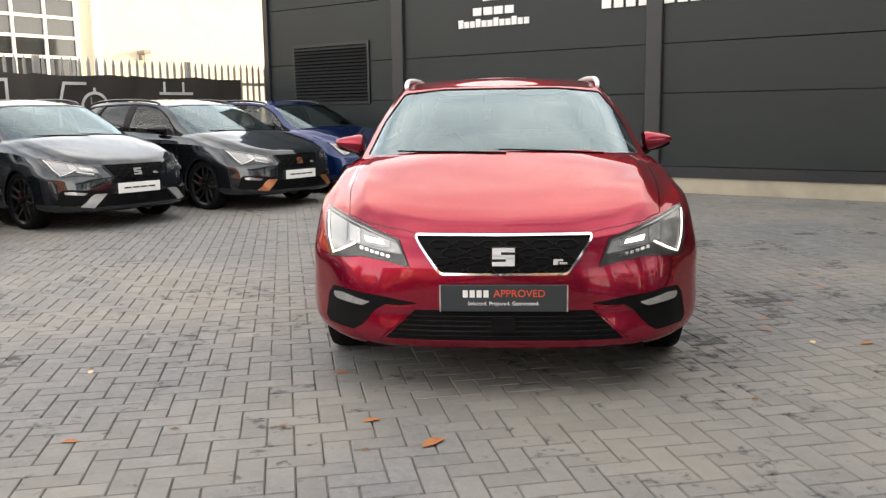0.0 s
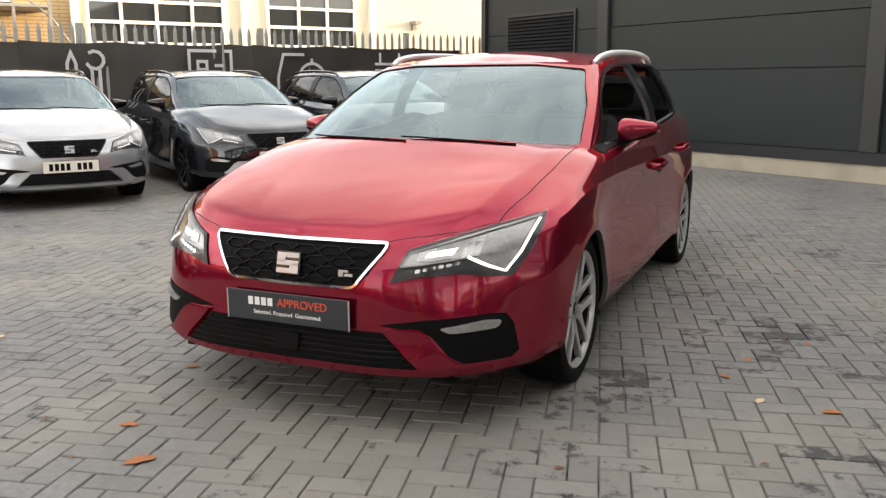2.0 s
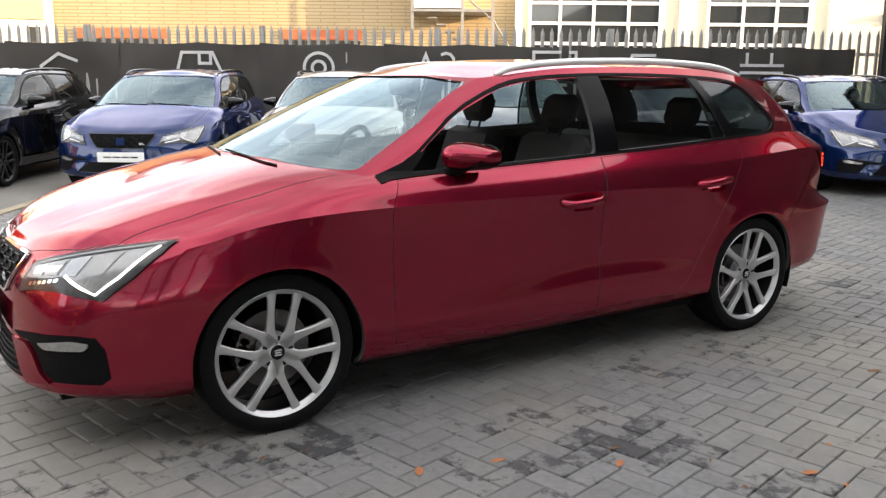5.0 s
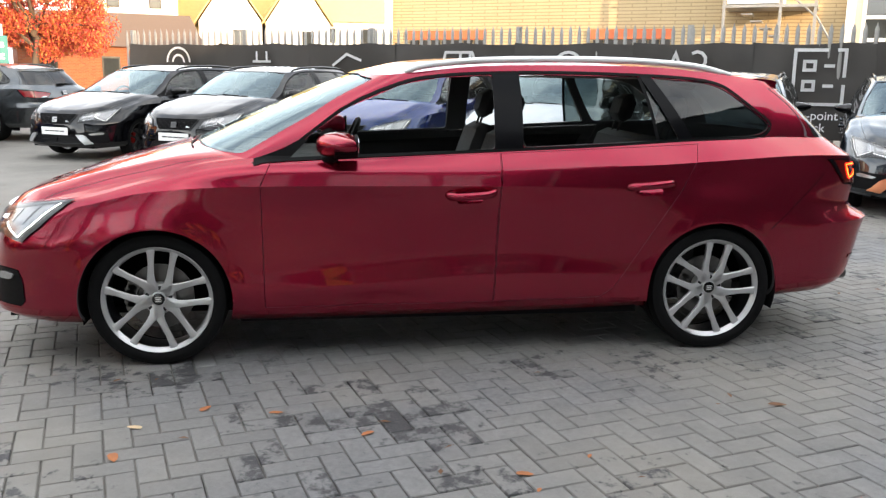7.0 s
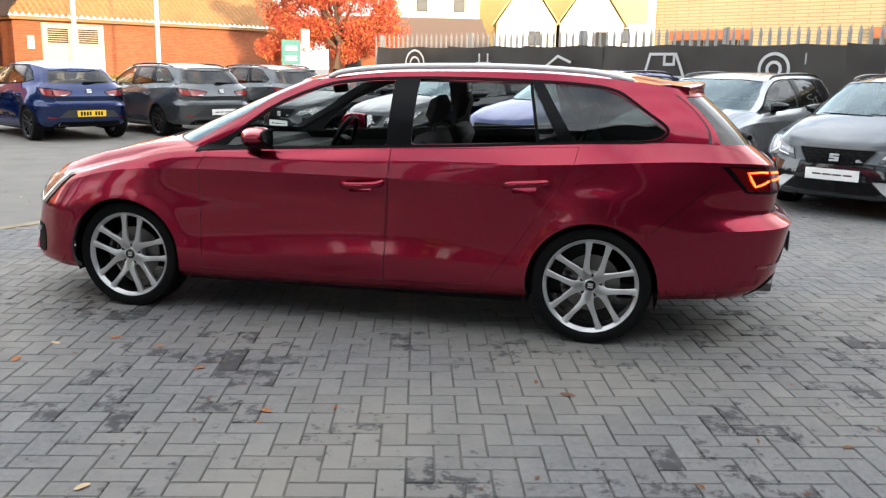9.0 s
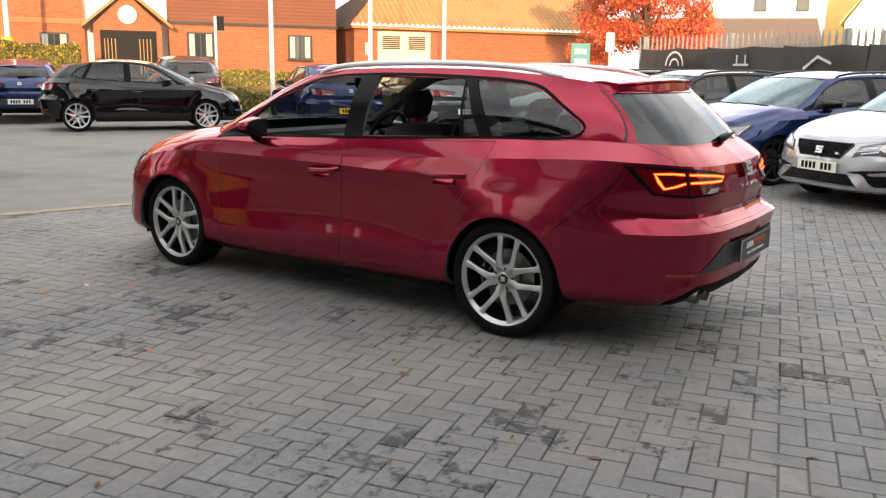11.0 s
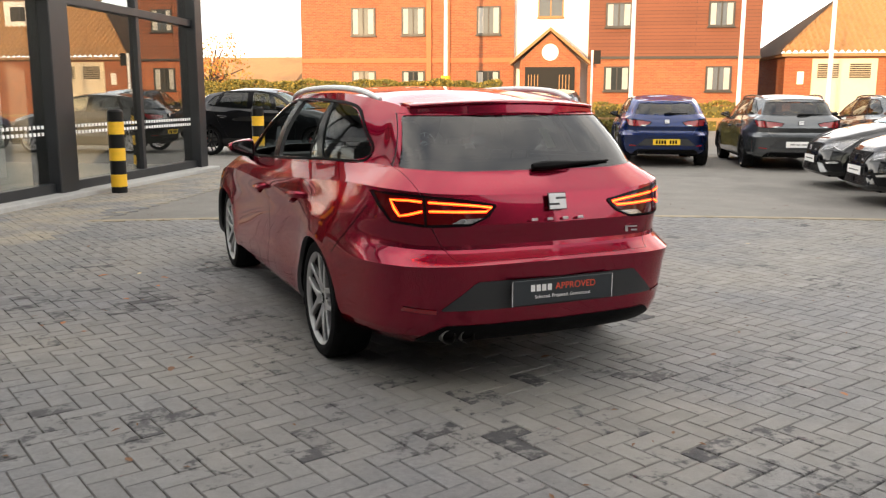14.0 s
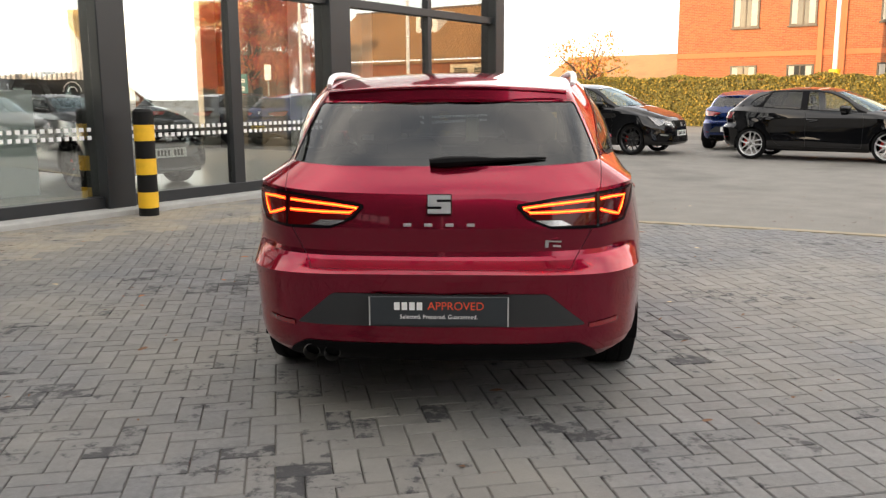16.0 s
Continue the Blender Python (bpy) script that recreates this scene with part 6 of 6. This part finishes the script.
hedge("hedge", "clipped green-gold hedge before the flats", 1.2, 18, -31.6, -30.4, 2.0, 30000, 11)
hedge("hedge", "low dark hedge before the flats", -9.5, -2.8, -31, -30.2, 1.1, 3500, 12)
hedge("shrub", "low scruffy shrub at the kerb", -5.6, -2.6, -20.2, -19.3, .62, 1800, 13)
hedge("shrub", "low scruffy shrub at the kerb", -12, -8.6, -21.2, -20.2, .95, 1800, 14)
rail = thing("timber_rail", "low brown timber rail at the yard's edge", "rail", SITE)
part("bar", boxes((-12, 1.0, -21.6, -21.5, .62, .72)), TIMBER, rail)
for k in range(8):
    part("post", boxes((-12 + k * 1.8, -11.9 + k * 1.8, -21.62, -21.5, 0, .62)), TIMBER, rail)

for u, v, h in ((-3.47, -16.57, 9), (-6.25, -16.74, 9), (-8.5, -16.83, 9), (18.4, -40.4, 9)):
    p = thing("flagpole", "tall slim white pole", "pole", site(u, v), "white poles")
    bm = bmesh.new()
    cyl(bm, .06, .045, h, pose(0, 0, h / 2), 16)
    part("shaft", bm, POLE, p, "", True)
    bm = bmesh.new()
    cyl(bm, .13, .09, .3, pose(0, 0, .15), 16)
    part("foot", bm, GALV, p, "", True)
p = thing("lamp_post", "white post with a yellow base behind the hedge", "pole", site(3.73, -31.9))
bm = bmesh.new()
cyl(bm, .10, .07, 9, pose(0, 0, 4.5), 16)
part("shaft", bm, POLE, p, "", True)
bm = bmesh.new()
cyl(bm, .22, .22, 2.3, pose(0, 0, 1.15), 16)
part("base", bm, YELLOW, p, "yellow base", True)
p = thing("sign_post", "slim pale post with a small black box", "post", site(-2.5, -19.8))
part("shaft", boxes((-.03, .03, -.03, .03, 0, 2.75)), POLE, p)
part("box", boxes((-.25, -.05, -.05, .05, 2.35, 2.75)), BLACKBAND, p)
p = thing("teal_sign", "teal board sign on two posts with white bars", "sign", site(-14.4, -19.6, 0, -25))
part("board", boxes((-.64, 0, -.02, .02, 1.45, 2.27)), TEAL, p)
for z in (2.05, 1.95, 1.72, 1.62):
    part("letter_bar", boxes((-.52, -.12, .021, .024, z - .03, z + .03)), WHITE, p)
for x in (-.58, -.06):
    part("post", boxes((x - .025, x + .025, -.05, -.02, 0, 2.2)), GALV, p)
p = thing("white_sign", "small white sign on a post", "sign", site(-20.5, -26.5, 0, -25))
part("board", boxes((-.18, .18, -.02, .02, 2.2, 3.0)), WHITEPLATE, p)
part("post", boxes((-.04, .04, -.06, -.02, 0, 3.0)), GALV, p)


build_car("estate_car", "glossy dark red estate car with lit lamps, side windows open", RED, True, True, rails=mat("satin_rail", (.82, .82, .83), .32, .25, vary=.04), front_plate=("dealer", None))

# ---- parked cars ----
BLADE = mat("blade", (.42, .43, .44), .35, .5, vary=.05)
CALIPER = mat("red_caliper", (.5, .02, .02), .4, vary=.05)
ESTATE = build_car("parked_estate", "dark grey estate car parked nose-out by the fence", GREY, True, rails=GLOSS, alloy=DARKALLOY, accent=BLADE, front_plate=("dealer_bar", WHITEPLATE), caliper=CALIPER, grille_ring=GLOSS, m=site(-6.70, 1.95, 0, 90))
HATCH = build_car("parked_hatchback", "blue hatchback parked tail towards the yard", BLUE, False, rails=GLOSS, alloy=DARKALLOY, accent=None, front_plate=("plate", WHITEPLATE), rear_plate=("plate", YELLOWPLATE), caliper=CALIPER, grille_ring=GLOSS, m=site(-3.8, -13.78))


def repaint(car, swap):
    for o in car.children_recursive:
        for s in o.material_slots if o.type == "MESH" else ():
            if s.material in swap:
                now = swap[s.material]
                s.link = "OBJECT"
                s.material = now


def another(base, label, m, swap, size=(1, 1, 1)):
    c = copy_thing(base, m @ Matrix.Diagonal((*size, 1)))
    c.matrix_basis = m @ Matrix.Diagonal((*size, 1))
    tagged(c, label)
    repaint(c, swap)
    return c


another(ESTATE, "dark grey estate car with copper trim, parked nose-out", site(-6.5, 4.2, 0, 90), {BLADE: COPPER})
another(ESTATE, "dark blue estate car parked beside the dark wall", site(-6.9, 6.5, 0, 90), {GREY: BLUE, BLADE: BLUE})
SILVER_CAR = another(ESTATE, "silver estate car with dark wheels, parked nose-out", site(-6.74, -.28, 0, 90), {GREY: SILVER, BLADE: SILVER})
IVORY = mat("ivory_plate", (.74, .71, .60), .4, vary=.05)
for o in [o for o in SILVER_CAR.children if o.name.startswith("number_plate")]:
    for q in (*o.children, o):
        bpy.data.objects.remove(q)
plain_plate(SILVER_CAR, -.864, .432, -1, IVORY, "plate")
plain_plate(SILVER_CAR, 3.676, .497, 1, YELLOWPLATE, "plate")
another(ESTATE, "bright blue estate car parked nose-out by the fence", site(-6.62, -2.51, 0, 90), {GREY: BLUE, BLADE: BLUE})
another(ESTATE, "black estate car parked nose-out by the fence", site(-6.52, -5.03, 0, 90), {GREY: BLACK, BLADE: BLACK})
another(ESTATE, "black estate car at the end of the row", site(-6.53, -7.26, 0, 90), {GREY: BLACK})
another(ESTATE, "mid grey estate car parked tail towards the yard", site(-6.16, -13.47), {GREY: MIDGREY, BLADE: MIDGREY})
another(ESTATE, "mid grey car parked beyond, tail towards the yard", site(-8.5, -13.7), {GREY: MIDGREY, BLADE: MIDGREY})
another(HATCH, "black hatchback with silver wheels, parked broadside", site(-1.2, -13.28, 0, -90), {BLUE: BLACK, DARKALLOY: ALLOY}, (.98, .965, 1.02))
another(HATCH, "black small crossover with dark wheels, parked broadside", site(3.92, -13.2, 0, -90), {BLUE: BLACK}, (1.0, .97, 1.10))
another(HATCH, "blue hatchback parked behind the crossover", site(2.5, -18.3), {YELLOWPLATE: WHITEPLATE})
another(HATCH, "dark grey crossover parked before the flats", site(-1.4, -19.9), {BLUE: GREY}, (1.0, 1.0, 1.12))
another(HATCH, "pale silver crossover on show behind the glass", site(6.60, -1.5, .1, -90), {BLUE: SILVER, GLOSS: SILVER}, (1.0, 1.0, 1.12))

# ---- fallen leaves ----
LEAFB = [mat("fallen_orange", (.36, .135, .05), .8, vary=.35, scale=30), mat("fallen_brown", (.16, .08, .04), .85, vary=.3, scale=30), mat("fallen_pale", (.55, .42, .26), .8, vary=.2, scale=30)]


def fallen_leaf(x, y, size, material, turn):
    b = bmesh.new()
    c = b.verts.new((0, 0, .004))
    rim = []
    curl = random.uniform(.02, .12)
    for k in range(16):
        a = k / 16 * math.tau
        r = .5 * (1 + .16 * math.cos(2 * a) + .07 * math.cos(a) + (.05 if k % 2 else -.03) + random.uniform(-.05, .05))
        if k == 8:
            r *= 1.25
        rim.append(b.verts.new((r * math.cos(a), r * .68 * math.sin(a), curl * (2 * r * math.sin(a)) ** 2 + random.uniform(0, .03))))
    for k in range(16):
        b.faces.new((c, rim[k], rim[(k + 1) % 16]))
    bmesh.ops.transform(b, matrix=pose(x, y, .0065, 0, 0, turn) @ Matrix.Diagonal((size, size, size, 1)), verts=b.verts)
    return tagged(part("fallen_leaf", b, material), "dry fallen leaf on the paving", "leaf", "fallen leaves")


for x, y, s, k in ((-.26, -1.37, .085, 0), (-.52, -1.15, .06, 0), (-.75, -.53, .05, 0), (-1.94, -.55, .045, 2), (-1.61, -1.4, .05, 0), (1.84, .01, .06, 0), (1.58, .03, .05, 2), (1.73, .9, .045, 0), (1.49, .55, .045, 0), (1.42, .27, .05, 0), (2.12, 1.41, .05, 0), (1.62, 2.6, .06, 1), (2.88, 1.09, .05, 2), (-.22, 3.16, .05, 1), (1.89, 3.68, .04, 1), (-1.2, 4.21, .04, 0)):
    fallen_leaf(x, y, s, LEAFB[k], random.uniform(0, 360))
for k in range(60):
    u, v = random.uniform(-5, 4.5), random.uniform(-7, 7.5)
    p = SITE @ Vector((u, v, 0))
    if abs(p.x) < 1.05 and -1 < p.y < 3.9:
        continue
    fallen_leaf(p.x, p.y, random.uniform(.02, .045), LEAFB[random.randrange(3) if k % 3 else 1], random.uniform(0, 360))

litter = bmesh.new()
lr = random.Random(8)
for k in range(420):
    u, v = lr.uniform(-6, 4.6), lr.uniform(-6, 7.8)
    p = SITE @ Vector((u, v, .0068))
    if abs(p.x) < 1.0 and -.9 < p.y < 3.7:
        continue
    a, w = lr.uniform(.008, .030), lr.uniform(.004, .012)
    m4 = Matrix.Translation(p) @ Euler((lr.uniform(-.2, .2), lr.uniform(-.2, .2), lr.uniform(0, 6))).to_matrix().to_4x4()
    vs = [litter.verts.new(m4 @ Vector(q)) for q in ((-a, 0, 0), (0, -w, .004), (a, 0, .002), (0, w, .004))]
    litter.faces.new(vs)
tagged(part("leaf_litter", litter, LEAFB[1]), "small brown leaf scraps strewn on the paving", "litter", kind="stuff")

# ---- herringbone paving, 200 x 100 mm blocks ----
STAINS = [(1.56, .4), (1.71, .63), (1.94, 1.11), (2.1, 1.23), (1.86, .54), (1.5, 1.32), (1.74, 1.1), (1.56, .9), (2.16, .71), (2.33, .71), (1.72, 3.32), (.95, 3.9), (1.68, 3.28), (1.03, 3.48), (.63, 3.84), (.42, 4.05), (.03, 3.9), (-.02, 4.11), (-.24, 4.54), (-.54, 4.45), (2.3, .85), (.36, 3.57), (-.42, 3.52), (1.2, 3.83), (1.9, .96), (-1.3, 3.71), (1.77, 1.14), (1.34, .61), (1.98, .61), (1.06, .11), (1.08, .1), (1.2, .78)]
turn = pose(.0109, .0347, 0, 0, 0, 14.1)
back = SITE.inverted()
rnd = random.Random(21)
kerb_line = list(zip(*edge[::-1]))
near, rest_blocks = [], []
for i in range(-150, 150):
    for j in range(-75, 76):
        for kind in (0, 1):
            x, y = -(i + 2 * j) * .1, (i - 2 * j) * .1
            cx, cy, sx, sy = (x - .1, y + .05, .2, .1) if kind == 0 else (x - .05, y + .2, .1, .2)
            if abs(cx) > 15 or abs(cy) > 15:
                continue
            w = turn @ Vector((cx, cy, 0))
            s = back @ w
            if not (-11.05 < s.x < 4.58 and (-9.4 if s.x > 3.25 else np.interp(s.x, *kerb_line) + .10) < s.y < 8.12):
                continue
            d = min((w.x - a) ** 2 + (w.y - b) ** 2 for a, b in STAINS)
            dark = 2 if s.x > 3.2 + .25 * math.sin(s.y * 1.9) + rnd.uniform(-.15, .15) else rnd.random() < (.9 if d < .006 else .4 if d < .02 else .012)
            (near if 1.15 < w.x < 2.95 and .25 < w.y < 3.5 and len(near) < 300 else rest_blocks).append((cx, cy, sx, sy, kind, dark, rnd.uniform(-.0012, .0012)))


def block_mesh(sx, sy):
    a, b, q = sx / 2 - .0023, sy / 2 - .0023, .0036
    v = [(-a, -b, -.02), (a, -b, -.02), (a, b, -.02), (-a, b, -.02), (-a, -b, -.0005), (a, -b, -.0005), (a, b, -.0005), (-a, b, -.0005), (-a + q, -b + q, .004), (a - q, -b + q, .004), (a - q, b - q, .004), (-a + q, b - q, .004)]
    f = [(0, 1, 5, 4), (1, 2, 6, 5), (2, 3, 7, 6), (3, 0, 4, 7), (4, 5, 9, 8), (5, 6, 10, 9), (6, 7, 11, 10), (7, 4, 8, 11), (8, 9, 10, 11)]
    return v, f


kinds = [block_mesh(.2, .1), block_mesh(.1, .2)]
shared = {}
for kind in (0, 1):
    for dark in (False, True):
        me = bpy.data.meshes.new("block")
        me.from_pydata(*[kinds[kind][0], [], kinds[kind][1]])
        me.materials.append(STAINED if dark else BLOCK)
        shared[kind, dark] = me
for cx, cy, sx, sy, kind, dark, dz in near:
    o = new("block", shared[kind, dark])
    o.parent = pavement
    o.matrix_world = turn @ pose(cx, cy, dz, rnd.uniform(-.35, .35), rnd.uniform(-.35, .35), 0)
verts, faces, idx = [], [], []
for cx, cy, sx, sy, kind, dark, dz in rest_blocks:
    k = len(verts)
    tx, ty = rnd.uniform(-.006, .006), rnd.uniform(-.006, .006)
    verts += [(cx + x, cy + y, z + dz + x * tx + y * ty) for x, y, z in kinds[kind][0]]
    faces += [tuple(k + q for q in f) for f in kinds[kind][1]]
    idx += [int(dark)] * 9
me = bpy.data.meshes.new("blocks")
me.from_pydata(verts, [], faces)
me.materials.append(BLOCK)
me.materials.append(STAINED)
me.materials.append(SANDBLOCK)
me.polygons.foreach_set("material_index", idx)
o = new("blocks", me)
o.parent = pavement
o.matrix_world = turn
tagged(o, "grey herringbone paving blocks", kind="stuff")
